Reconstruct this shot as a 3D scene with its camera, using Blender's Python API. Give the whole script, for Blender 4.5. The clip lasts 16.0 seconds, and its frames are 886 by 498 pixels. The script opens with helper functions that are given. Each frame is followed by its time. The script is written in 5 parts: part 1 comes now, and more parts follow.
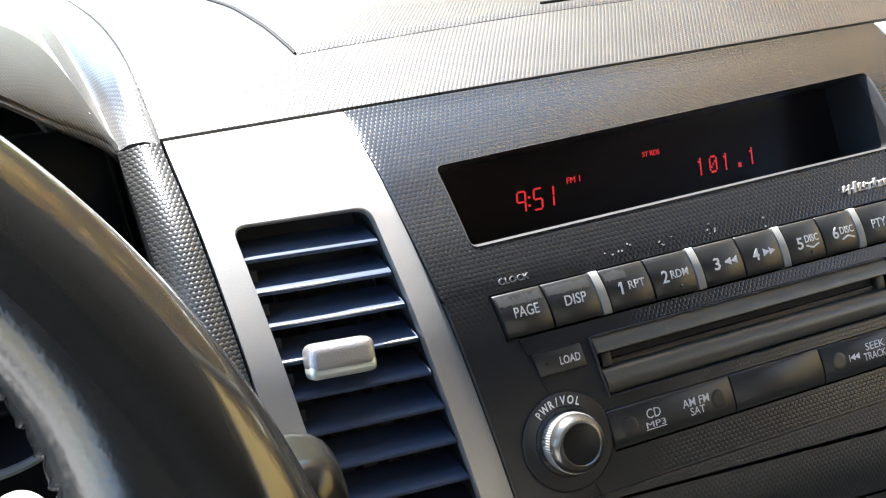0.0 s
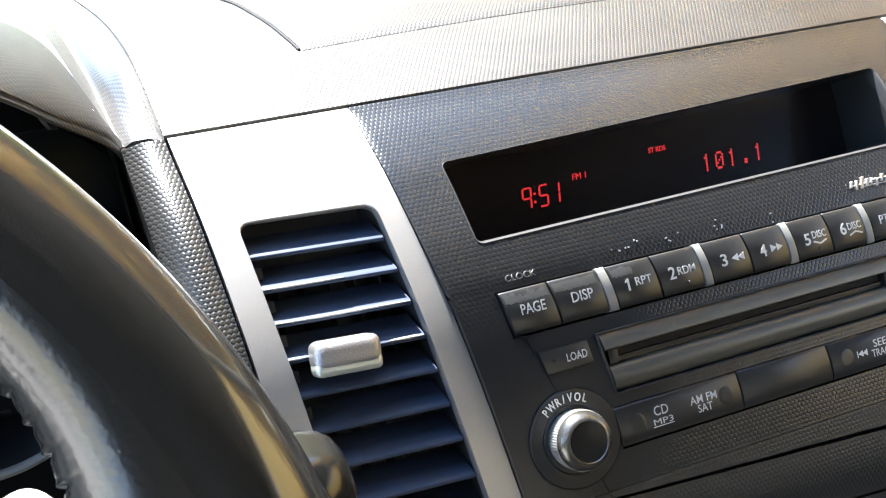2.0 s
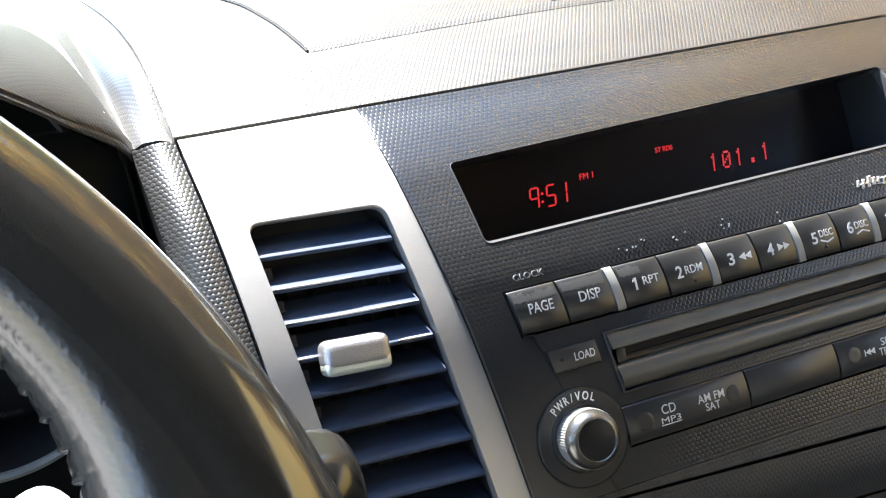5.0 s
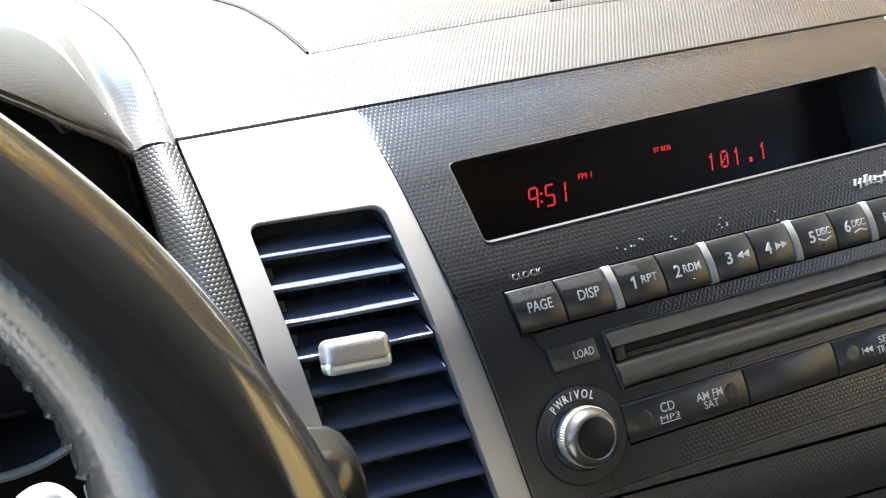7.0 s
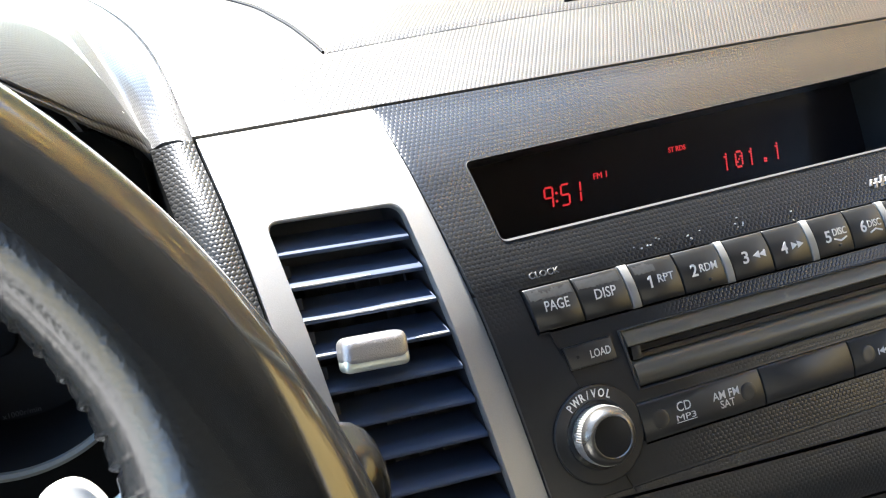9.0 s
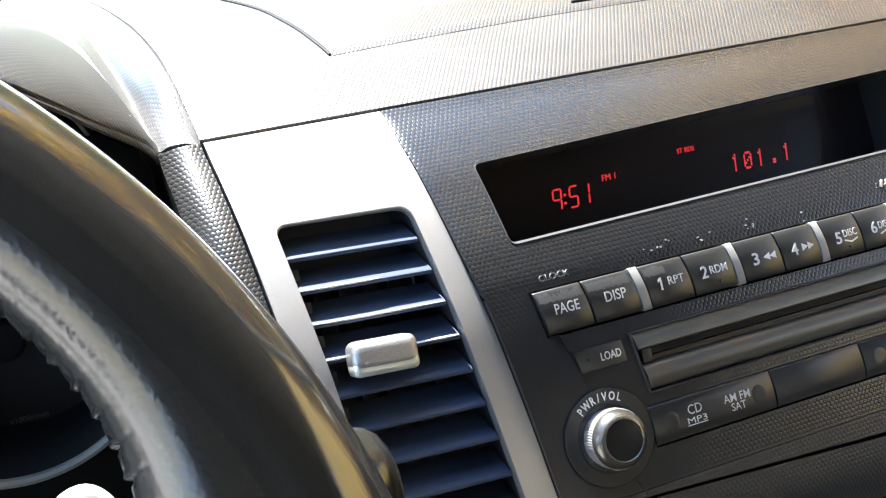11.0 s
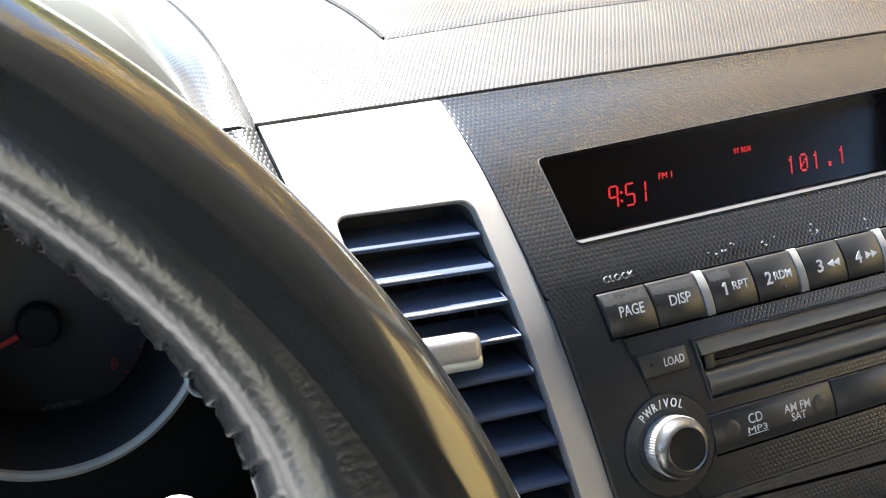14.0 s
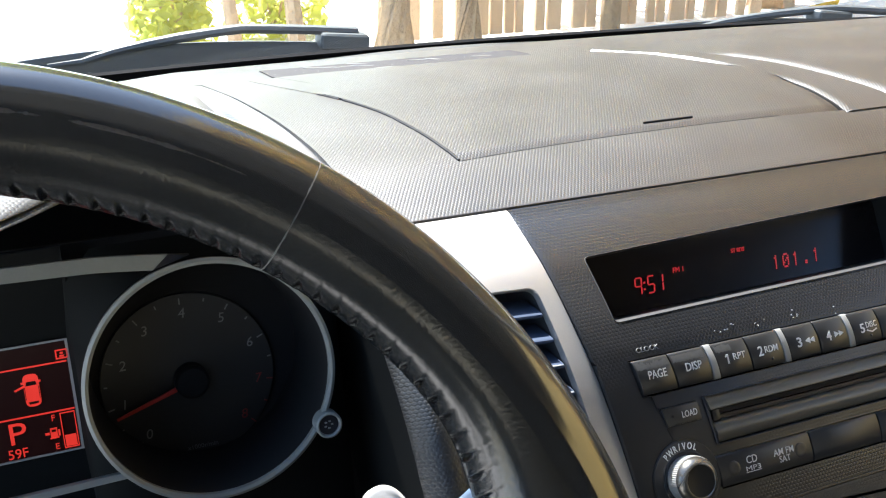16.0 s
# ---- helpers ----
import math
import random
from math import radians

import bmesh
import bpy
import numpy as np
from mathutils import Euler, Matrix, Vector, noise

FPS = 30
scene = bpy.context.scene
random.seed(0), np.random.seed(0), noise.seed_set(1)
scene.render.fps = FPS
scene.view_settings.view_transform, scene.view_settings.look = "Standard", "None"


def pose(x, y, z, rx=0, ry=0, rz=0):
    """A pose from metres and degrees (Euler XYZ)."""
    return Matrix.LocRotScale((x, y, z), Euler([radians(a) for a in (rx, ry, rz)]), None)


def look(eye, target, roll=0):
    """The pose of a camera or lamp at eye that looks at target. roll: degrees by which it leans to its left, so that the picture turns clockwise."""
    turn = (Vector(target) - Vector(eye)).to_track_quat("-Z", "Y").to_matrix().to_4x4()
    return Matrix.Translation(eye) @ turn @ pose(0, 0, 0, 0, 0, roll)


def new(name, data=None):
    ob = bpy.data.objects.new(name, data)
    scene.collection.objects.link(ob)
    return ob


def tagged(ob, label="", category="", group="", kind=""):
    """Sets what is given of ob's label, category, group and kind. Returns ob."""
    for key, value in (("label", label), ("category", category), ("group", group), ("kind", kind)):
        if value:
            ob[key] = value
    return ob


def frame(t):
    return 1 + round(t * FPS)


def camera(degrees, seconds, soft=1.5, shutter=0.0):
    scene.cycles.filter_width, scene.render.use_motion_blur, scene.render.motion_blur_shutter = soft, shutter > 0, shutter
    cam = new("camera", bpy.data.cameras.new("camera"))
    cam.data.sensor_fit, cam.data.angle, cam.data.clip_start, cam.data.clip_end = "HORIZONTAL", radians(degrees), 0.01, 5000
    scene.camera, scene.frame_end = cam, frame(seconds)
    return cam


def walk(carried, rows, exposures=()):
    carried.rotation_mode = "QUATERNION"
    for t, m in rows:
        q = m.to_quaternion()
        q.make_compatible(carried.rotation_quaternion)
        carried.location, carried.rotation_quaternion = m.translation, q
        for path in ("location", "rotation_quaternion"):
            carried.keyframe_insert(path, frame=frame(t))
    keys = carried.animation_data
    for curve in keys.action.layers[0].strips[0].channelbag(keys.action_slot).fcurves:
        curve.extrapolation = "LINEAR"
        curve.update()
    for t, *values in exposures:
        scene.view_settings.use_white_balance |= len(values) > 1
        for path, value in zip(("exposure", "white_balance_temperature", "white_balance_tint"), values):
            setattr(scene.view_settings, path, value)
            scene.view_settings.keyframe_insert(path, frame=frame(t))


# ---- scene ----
cam = camera(49.0, 16.0, 1.15)
RECLINE = 29.0  # the centre stack leans back by this much
DASH = 1.05  # height of the button row over the ground
PANEL = pose(0, 0, DASH, -RECLINE, 0, 0)  # x right, y into the panel, z up along it
PATH = [
    (0, (-0.2272, -0.3181, 0.0342), (0.4270, 1.5719, 0.0467), -12.71),
    (0.5, (-0.2266, -0.3156, 0.0332), (0.4265, 1.5748, 0.0453), -12.82),
    (1, (-0.2283, -0.3145, 0.0334), (0.4231, 1.5764, 0.0481), -12.84),
    (1.5, (-0.2280, -0.3149, 0.0335), (0.4192, 1.5774, 0.0437), -12.82),
    (2, (-0.2283, -0.3157, 0.0339), (0.4232, 1.5751, 0.0442), -12.85),
    (2.5, (-0.2279, -0.3142, 0.0337), (0.4196, 1.5781, 0.0439), -12.95),
    (3, (-0.2284, -0.3152, 0.0339), (0.4207, 1.5766, 0.0439), -12.98),
    (3.5, (-0.2303, -0.3172, 0.0329), (0.4180, 1.5748, 0.0510), -12.96),
    (4, (-0.2295, -0.3179, 0.0344), (0.4117, 1.5765, 0.0437), -12.88),
    (6.5, (-0.2292, -0.3181, 0.0320), (0.4096, 1.5770, 0.0564), -13.20),
    (7, (-0.2298, -0.3197, 0.0327), (0.4077, 1.5759, 0.0522), -13.20),
    (7.5, (-0.2312, -0.3188, 0.0323), (0.4040, 1.5775, 0.0578), -13.22),
    (8, (-0.2332, -0.3194, 0.0323), (0.3997, 1.5776, 0.0613), -13.22),
    (8.5, (-0.2347, -0.3165, 0.0329), (0.3990, 1.5803, 0.0585), -13.23),
    (9, (-0.2346, -0.3185, 0.0323), (0.3970, 1.5789, 0.0592), -13.07),
    (11.5, (-0.2365, -0.3139, 0.0346), (0.3913, 1.5847, 0.0651), -13.32),
    (12, (-0.2381, -0.3024, 0.0344), (0.3954, 1.5944, 0.0596), -13.08),
    (12.5, (-0.2466, -0.2939, 0.0375), (0.4017, 1.5981, 0.0467), -12.60),
    (13, (-0.2498, -0.2928, 0.0404), (0.4108, 1.5949, 0.0368), -12.09),
    (13.5, (-0.2551, -0.2903, 0.0437), (0.4067, 1.5970, 0.0309), -11.57),
    (14, (-0.2581, -0.2962, 0.0445), (0.4032, 1.5913, 0.0285), -11.37),
    (14.5, (-0.2802, -0.3026, 0.0432), (0.3938, 1.5803, 0.0303), -10.82),
    (15, (-0.2840, -0.3344, 0.0474), (0.3938, 1.5467, 0.0948), -10.60),
    (15.5, (-0.2854, -0.3574, 0.0459), (0.3995, 1.5200, 0.1244), -10.58),
    (16, (-0.3295, -0.3826, 0.0532), (0.3891, 1.4794, 0.1824), -10.63),
]
walk(cam, [(t, PANEL @ look(eye, target, roll)) for t, eye, target, roll in PATH], exposures=[(0.0, 2.97, 6400, 10), (1.5, 3.13, 6400, 10), (7.0, 3.14, 6400, 10), (12.0, 3.14, 6400, 10), (13.0, 3.24, 6400, 10), (14.0, 3.22, 6400, 10), (14.5, 3.14, 6350, 10), (15.0, 3.20, 6350, 10), (15.5, 2.84, 6300, 10), (16.0, 2.54, 6250, 10)])

# ---- light ----
world = bpy.data.worlds.new("sky")
scene.world = world
world.use_nodes = True
wn = world.node_tree
sky = wn.nodes.new("ShaderNodeTexSky")
sky.sky_type = "NISHITA"
sky.sun_disc = False
sky.dust_density, sky.ozone_density = 0.4, 2.5  # clear air
SUN_EL, SUN_AZ = radians(56.0), radians(-9)  # ahead of the car, through the windscreen
sky.sun_elevation, sky.sun_rotation = SUN_EL, SUN_AZ
wn.nodes["Background"].inputs["Strength"].default_value = 0.15
wn.links.new(sky.outputs[0], wn.nodes["Background"].inputs["Color"])
sun = new("sun", bpy.data.lights.new("sun", "SUN"))
sun.data.energy, sun.data.angle, sun.data.color = 5.0, radians(0.5), (1.0, 0.965, 0.90)
to_sun = Vector((math.sin(SUN_AZ) * math.cos(SUN_EL), math.cos(SUN_AZ) * math.cos(SUN_EL), math.sin(SUN_EL)))
sun.matrix_world = look(to_sun * 30, (0, 0, 0))

# ---- materials ----


def mat(name, color, rough=0.5, metal=0.0, var=0.15, grain=0.0, grain_scale=900.0, blotch=14.0, rough_var=0.08, spec=0.5, hexa=None, fade=None, pebble=None, emit=None, strength=0.0, dust=0.0):
    """A surface with blotches and fine grain; hexa = (axis a, axis b, pitch, depth) adds a moulded honeycomb relief, which fades out round the spot fade = (a, b, inner, outer radius); pebble = (scale, depth) adds leather grain."""
    m = bpy.data.materials.new(name)
    m.use_nodes = True
    nt = m.node_tree
    N, L = nt.nodes, nt.links
    b = N["Principled BSDF"]
    b.inputs["Metallic"].default_value = metal
    b.inputs["Specular IOR Level"].default_value = spec
    tc = N.new("ShaderNodeTexCoord")

    def noisy(scale, detail=3.0):
        t = N.new("ShaderNodeTexNoise")
        t.inputs["Scale"].default_value, t.inputs["Detail"].default_value = scale, detail
        L.new(tc.outputs["Object"], t.inputs["Vector"])
        return t.outputs["Fac"]

    def math_node(op, a, c=None):
        k = N.new("ShaderNodeMath")
        k.operation = op
        for i, v in enumerate((a, c)):
            if v is None:
                continue
            if isinstance(v, (int, float)):
                k.inputs[i].default_value = v
            else:
                L.new(v, k.inputs[i])
        return k.outputs[0]

    big, small = noisy(blotch), noisy(grain_scale, 2.0)
    mix = N.new("ShaderNodeMix")
    mix.data_type = "RGBA"
    lo = [c * (1 - var) for c in color]
    hi = [min(1, c * (1 + var)) for c in color]
    mix.inputs["A"].default_value, mix.inputs["B"].default_value = (*lo, 1), (*hi, 1)
    L.new(math_node("MULTIPLY_ADD", big, 0.6), mix.inputs["Factor"])
    mix_in = mix.inputs["Factor"].links[0].from_node
    L.new(math_node("MULTIPLY", small, 0.4), mix_in.inputs[2])
    col = mix.outputs["Result"]
    if dust:
        specks = N.new("ShaderNodeTexVoronoi")
        specks.inputs["Scale"].default_value = 160.0
        L.new(tc.outputs["Object"], specks.inputs["Vector"])
        near = math_node("LESS_THAN", specks.outputs["Distance"], 0.07)
        rnd = math_node("GREATER_THAN", specks.outputs["Color"], 1 - dust)
        both = math_node("MULTIPLY", near, rnd)
        dm = N.new("ShaderNodeMix")
        dm.data_type = "RGBA"
        dm.inputs["B"].default_value = (0.6, 0.57, 0.52, 1)
        L.new(both, dm.inputs["Factor"])
        L.new(col, dm.inputs["A"])
        col = dm.outputs["Result"]
    L.new(col, b.inputs["Base Color"])
    L.new(math_node("MULTIPLY_ADD", big, 2 * rough_var), b.inputs["Roughness"])
    b.inputs["Roughness"].links[0].from_node.inputs[2].default_value = rough - rough_var
    normal = None
    if grain:
        bp = N.new("ShaderNodeBump")
        bp.inputs["Strength"].default_value, bp.inputs["Distance"].default_value = 1.0, grain
        L.new(small, bp.inputs["Height"])
        normal = bp.outputs["Normal"]
    if hexa:
        ia, ib, pitch, depth = hexa
        sep = N.new("ShaderNodeSeparateXYZ")
        L.new(tc.outputs["Object"], sep.inputs[0])
        a, c = sep.outputs[ia], sep.outputs[ib]
        k = 2 * math.pi / (pitch * 0.866)
        total = None
        for ca, cb in ((0.0, 1.0), (0.866, 0.5), (0.866, -0.5)):
            s = math_node("COSINE", math_node("ADD", math_node("MULTIPLY", a, k * ca), math_node("MULTIPLY", c, k * cb)))
            total = s if total is None else math_node("ADD", total, s)
        h = math_node("MINIMUM", total, 0.6)
        if fade:
            da, db = math_node("SUBTRACT", a, fade[0]), math_node("SUBTRACT", c, fade[1])
            away = math_node("SQRT", math_node("ADD", math_node("MULTIPLY", da, da), math_node("MULTIPLY", db, db)))
            ramp = N.new("ShaderNodeMapRange")
            ramp.interpolation_type = "SMOOTHSTEP"
            ramp.inputs["From Min"].default_value, ramp.inputs["From Max"].default_value = fade[2], fade[3]
            L.new(away, ramp.inputs["Value"])
            h = math_node("MULTIPLY", h, ramp.outputs["Result"])
        bp = N.new("ShaderNodeBump")
        bp.inputs["Strength"].default_value, bp.inputs["Distance"].default_value = 1.0, depth
        L.new(h, bp.inputs["Height"])
        if normal:
            L.new(normal, bp.inputs["Normal"])
        normal = bp.outputs["Normal"]
    if pebble:
        cells = N.new("ShaderNodeTexVoronoi")
        cells.feature = "SMOOTH_F1"
        cells.inputs["Scale"].default_value = pebble[0]
        L.new(tc.outputs["Object"], cells.inputs["Vector"])
        bp = N.new("ShaderNodeBump")
        bp.inputs["Strength"].default_value, bp.inputs["Distance"].default_value = 1.0, pebble[1]
        bp.invert = True
        L.new(cells.outputs["Distance"], bp.inputs["Height"])
        if normal:
            L.new(normal, bp.inputs["Normal"])
        normal = bp.outputs["Normal"]
    if normal:
        L.new(normal, b.inputs["Normal"])
    if emit:
        b.inputs["Emission Color"].default_value, b.inputs["Emission Strength"].default_value = (*emit, 1), strength
    return m


M_FASCIA = mat("grained_black_plastic", (0.019, 0.0192, 0.020), 0.23, spec=0.41, hexa=(0, 2, 0.0019, 0.000032), fade=(-0.088, -0.026, 0.030, 0.056), grain=0.000008, dust=0.16)
M_FASCIA_LOW = mat("finely_grained_black_plastic", (0.019, 0.0193, 0.0192), 0.36, spec=0.5, hexa=(0, 2, 0.0019, 0.000034), grain=0.000010, dust=0.05)
M_DASH = mat("grained_dash_plastic", (0.019, 0.0166, 0.0150), 0.42, spec=0.68, hexa=(0, 1, 0.0019, 0.000040), grain=0.000014, dust=0.02)
M_LIP = mat("grey_grained_lip", (0.020, 0.0200, 0.0205), 0.55, spec=0.3, hexa=(0, 1, 0.0019, 0.00003), grain=0.00002, dust=0.12)
M_STRIP = mat("grained_strip_plastic", (0.024, 0.0235, 0.023), 0.40, hexa=(0, 2, 0.0019, 0.00008), grain=0.00002)
M_SMOOTH = mat("smooth_black_plastic", (0.018, 0.0182, 0.0185), 0.38, spec=0.35, grain=0.000012, dust=0.04)
M_BUTTON = mat("button_plastic", (0.021, 0.0213, 0.0213), 0.33, spec=0.4, grain=0.00001, dust=0.03)
M_DEEP = mat("matt_black_recess", (0.012, 0.012, 0.013), 0.7, spec=0.2)
M_CAP = mat("satin_black", (0.012, 0.012, 0.0125), 0.2, rough_var=0.03, spec=0.3)
M_PANE = mat("display_pane", (0.011, 0.009, 0.010), 0.2, rough_var=0.03, spec=0.25)
M_CAPSIDE = mat("dark_satin_metal", (0.11, 0.105, 0.095), 0.27, 0.8, rough_var=0.03)
M_KNURL = mat("knurled_silver", (0.72, 0.71, 0.69), 0.34, 0.85)
M_RIM = mat("display_edge", (0.030, 0.030, 0.031), 0.6, spec=0.25, var=0.4, blotch=300.0)
M_RING = mat("dull_silver_ring", (0.19, 0.20, 0.19), 0.55, 0.1)
M_DARK = mat("dark_navy_plastic", (0.020, 0.020, 0.026), 0.5, spec=0.3)
M_SILVER = mat("silver_paint", (0.435, 0.42, 0.40), 0.37, 0.7, var=0.2, grain=0.000050, grain_scale=2300.0, dust=0.12)
M_TAB = mat("cast_silver", (0.33, 0.32, 0.32), 0.40, 0.85, var=0.35, grain=0.00016, grain_scale=2600.0)
M_TABLIP = mat("pale_moulded_lip", (0.46, 0.48, 0.42), 0.3, 0.5)
M_SLAT = mat("vent_slat_plastic", (0.032, 0.045, 0.075), 0.5, rough_var=0.04, spec=0.18)
M_DUCT = mat("dark_duct_plastic", (0.036, 0.038, 0.043), 0.6, spec=0.3)
M_CD = mat("cd_trim", (0.105, 0.103, 0.092), 0.36, 0.4, rough_var=0.02, dust=0.03)
M_SLOT = mat("brown_slot_felt", (0.085, 0.075, 0.058), 0.7, var=0.4, grain=0.0001, grain_scale=1500.0)
M_SEP = mat("grey_separator", (0.21, 0.21, 0.20), 0.45)
M_INK = mat("white_print", (0.55, 0.55, 0.54), 0.5)
M_WORN = mat("worn_plastic", (0.16, 0.16, 0.16), 0.5, var=0.4, blotch=600.0)
M_RED = mat("red_segments", (0.12, 0.008, 0.01), 0.4, emit=(1.0, 0.035, 0.045), strength=0.085)
M_REDLCD = mat("red_lcd", (0.3, 0.01, 0.01), 0.4, emit=(1.0, 0.05, 0.03), strength=0.11)
M_LCDBACK = mat("lcd_glow_back", (0.008, 0.003, 0.003), 0.45, spec=0.15, emit=(1.0, 0.10, 0.04), strength=0.0008)
M_NEEDLE = mat("needle_red", (0.50, 0.03, 0.025), 0.4)
M_RECESS = mat("dark_recess", (0.060, 0.052, 0.047), 0.6)
M_KNEE = mat("purple_black_plastic", (0.030, 0.026, 0.034), 0.5)
M_DIAL = mat("dial_face", (0.018, 0.018, 0.0185), 0.5)
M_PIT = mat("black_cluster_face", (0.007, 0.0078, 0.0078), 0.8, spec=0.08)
M_DIALINK = mat("dial_print", (0.25, 0.25, 0.243), 0.5)
M_DIALRED = mat("dial_red_print", (0.22, 0.02, 0.02), 0.5)
M_LEATHER = mat("black_leather", (0.013, 0.0134, 0.0132), 0.24, rough_var=0.06, spec=0.7, grain=0.00003, grain_scale=900.0, pebble=(1000.0, 0.000030), blotch=40.0)
M_LEATHER2 = mat("smooth_black_leather", (0.017, 0.0172, 0.0170), 0.11, rough_var=0.03, spec=0.75, grain=0.000006, grain_scale=700.0, blotch=60.0, dust=0.03)
M_RUBSHEEN = mat("rubbed_key_sheen", (0.040, 0.041, 0.042), 0.4, var=0.5, blotch=700.0)
M_LIPGLINT = mat("rubbed_lip_glint", (0.40, 0.40, 0.39), 0.35)
M_SEAM = mat("worn_seam", (0.075, 0.072, 0.068), 0.45, var=0.4, blotch=600.0)
M_WEAR = mat("worn_ridge", (0.034, 0.029, 0.026), 0.42, var=0.85, blotch=45.0, grain=0.0002, grain_scale=700.0)
M_THREAD = mat("black_thread", (0.03, 0.03, 0.03), 0.5)
M_WHITE = mat("pale_paddle", (0.40, 0.40, 0.395), 0.4, 0.2)
M_SMOKED = mat("smoked_gloss", (0.008, 0.008, 0.008), 0.2, 0.0, spec=0.45, rough_var=0.03, dust=0.1)
M_RUBBER = mat("wiper_rubber", (0.046, 0.050, 0.055), 0.6, var=0.3)
M_GRILLE = mat("speckled_grille", (0.022, 0.020, 0.022), 0.7, var=0.8, blotch=420.0, grain=0.0003, grain_scale=500.0, dust=0.6, spec=0.2)
M_COWL = mat("cowl_black", (0.018, 0.018, 0.019), 0.55)
# lining's beige darkened like shade, so the wheel reflects a dark roof
M_LINING_SHADED = mat("shaded_beige_lining", (0.060, 0.056, 0.046), 0.9, grain=0.0003)
# same beige made paler to brighten what the radio reflects
M_POST_BOUNCE = mat("pale_bounce_trim", (0.15, 0.14, 0.112), 0.8, grain=0.0002)
M_TRIM = mat("charcoal_door_trim", (0.045, 0.042, 0.038), 0.6)
M_CARPET = mat("dark_carpet", (0.022, 0.021, 0.020), 0.95, var=0.4, grain=0.001, grain_scale=700.0)
M_PAINT = mat("car_paint", (0.35, 0.36, 0.38), 0.25, 0.5)
M_CONCRETE = mat("pale_gravel", (0.56, 0.53, 0.48), 0.9, var=0.35, grain=0.02, grain_scale=30.0, blotch=0.7)
M_PLASTER = mat("olive_plaster", (0.36, 0.33, 0.25), 0.9, var=0.3, grain=0.004, grain_scale=60.0, blotch=1.2)
M_BOARD = mat("weathered_fence_wood", (0.66, 0.46, 0.29), 0.8, var=0.45, grain=0.004, grain_scale=40.0, blotch=3.0)
M_DRYGRASS = mat("dry_grass", (0.42, 0.29, 0.085), 0.9, var=0.35, blotch=1.5, grain=0.02, grain_scale=30.0)
M_BARK = mat("tree_bark", (0.44, 0.30, 0.18), 0.9, var=0.5, grain=0.02, grain_scale=25.0, blotch=4.0)


def leaf_mat(name, color, through_color):
    """Leaves that let the sun through."""
    m = mat(name, color, 0.45, var=0.5, blotch=5.0)
    N, L = m.node_tree.nodes, m.node_tree.links
    tr, mix = N.new("ShaderNodeBsdfTranslucent"), N.new("ShaderNodeMixShader")
    tr.inputs["Color"].default_value = through_color
    mix.inputs[0].default_value = 0.55
    L.new(N["Principled BSDF"].outputs[0], mix.inputs[1])
    L.new(tr.outputs[0], mix.inputs[2])
    L.new(mix.outputs[0], N["Material Output"].inputs["Surface"])
    return m


M_LEAF = leaf_mat("sunlit_leaf", (0.16, 0.18, 0.035), (0.78, 0.76, 0.15, 1))
M_GOLD = leaf_mat("golden_leaf", (0.46, 0.30, 0.06), (0.90, 0.60, 0.10, 1))


def glass_mat():
    m = bpy.data.materials.new("windscreen_glass")
    m.use_nodes = True
    nt = m.node_tree
    N, L = nt.nodes, nt.links
    N.remove(N["Principled BSDF"])
    clear, gloss, mix, fr = (N.new("ShaderNode" + k) for k in ("BsdfTransparent", "BsdfGlossy", "MixShader", "LayerWeight"))
    clear.inputs["Color"].default_value = (0.93, 0.96, 0.95, 1)
    gloss.inputs["Roughness"].default_value = 0.0
    power = N.new("ShaderNodeMath")
    power.operation, power.inputs[1].default_value = "POWER", 4.0
    scale = N.new("ShaderNodeMath")
    scale.operation, scale.inputs[1].default_value, scale.inputs[2].default_value = "MULTIPLY_ADD", 0.4, 0.03
    L.new(fr.outputs["Facing"], power.inputs[0])
    L.new(power.outputs[0], scale.inputs[0])
    L.new(scale.outputs[0], mix.inputs[0])
    L.new(clear.outputs[0], mix.inputs[1])
    L.new(gloss.outputs[0], mix.inputs[2])
    L.new(mix.outputs[0], N["Material Output"].inputs["Surface"])
    return m


M_GLASS = glass_mat()

# ---- mesh helpers ----


def finish(bm, material, smooth=35):
    bmesh.ops.remove_doubles(bm, verts=bm.verts, dist=1e-6)
    bmesh.ops.recalc_face_normals(bm, faces=bm.faces)
    me = bpy.data.meshes.new("mesh")
    bm.to_mesh(me)
    bm.free()
    me.materials.append(material)
    if smooth:
        me.polygons.foreach_set("use_smooth", [True] * len(me.polygons))
        me.set_sharp_from_angle(angle=radians(smooth))
    return me


def part(name, bm, material, parent, label="", smooth=35, m=None):
    ob = new(name, bm if isinstance(bm, bpy.types.Mesh) else finish(bm, material, smooth))
    ob.parent = parent
    if m is not None:
        ob.matrix_basis = m
    return tagged(ob, label)


def thing(name, m, label, category, group="", kind=""):
    ob = new(name)
    ob.empty_display_size = 0.02
    ob.matrix_basis = m
    return tagged(ob, label, category, group, kind)


def solo(name, bm, material, label, category, kind="", m=None, smooth=35):
    ob = new(name, finish(bm, material, smooth))
    if m is not None:
        ob.matrix_basis = m
    return tagged(ob, label, category, "", kind)


def loft(loops, closed=True, cap0=False, cap1=False, bm=None):
    bm = bm or bmesh.new()
    rows = [[bm.verts.new(p) for p in loop] for loop in loops]
    n = len(rows[0])
    for a, b in zip(rows, rows[1:]):
        for i in range(n if closed else n - 1):
            j = (i + 1) % n
            bm.faces.new((a[i], a[j], b[j], b[i]))
    if cap0:
        bm.faces.new(rows[0])
    if cap1:
        bm.faces.new(rows[-1])
    return bm


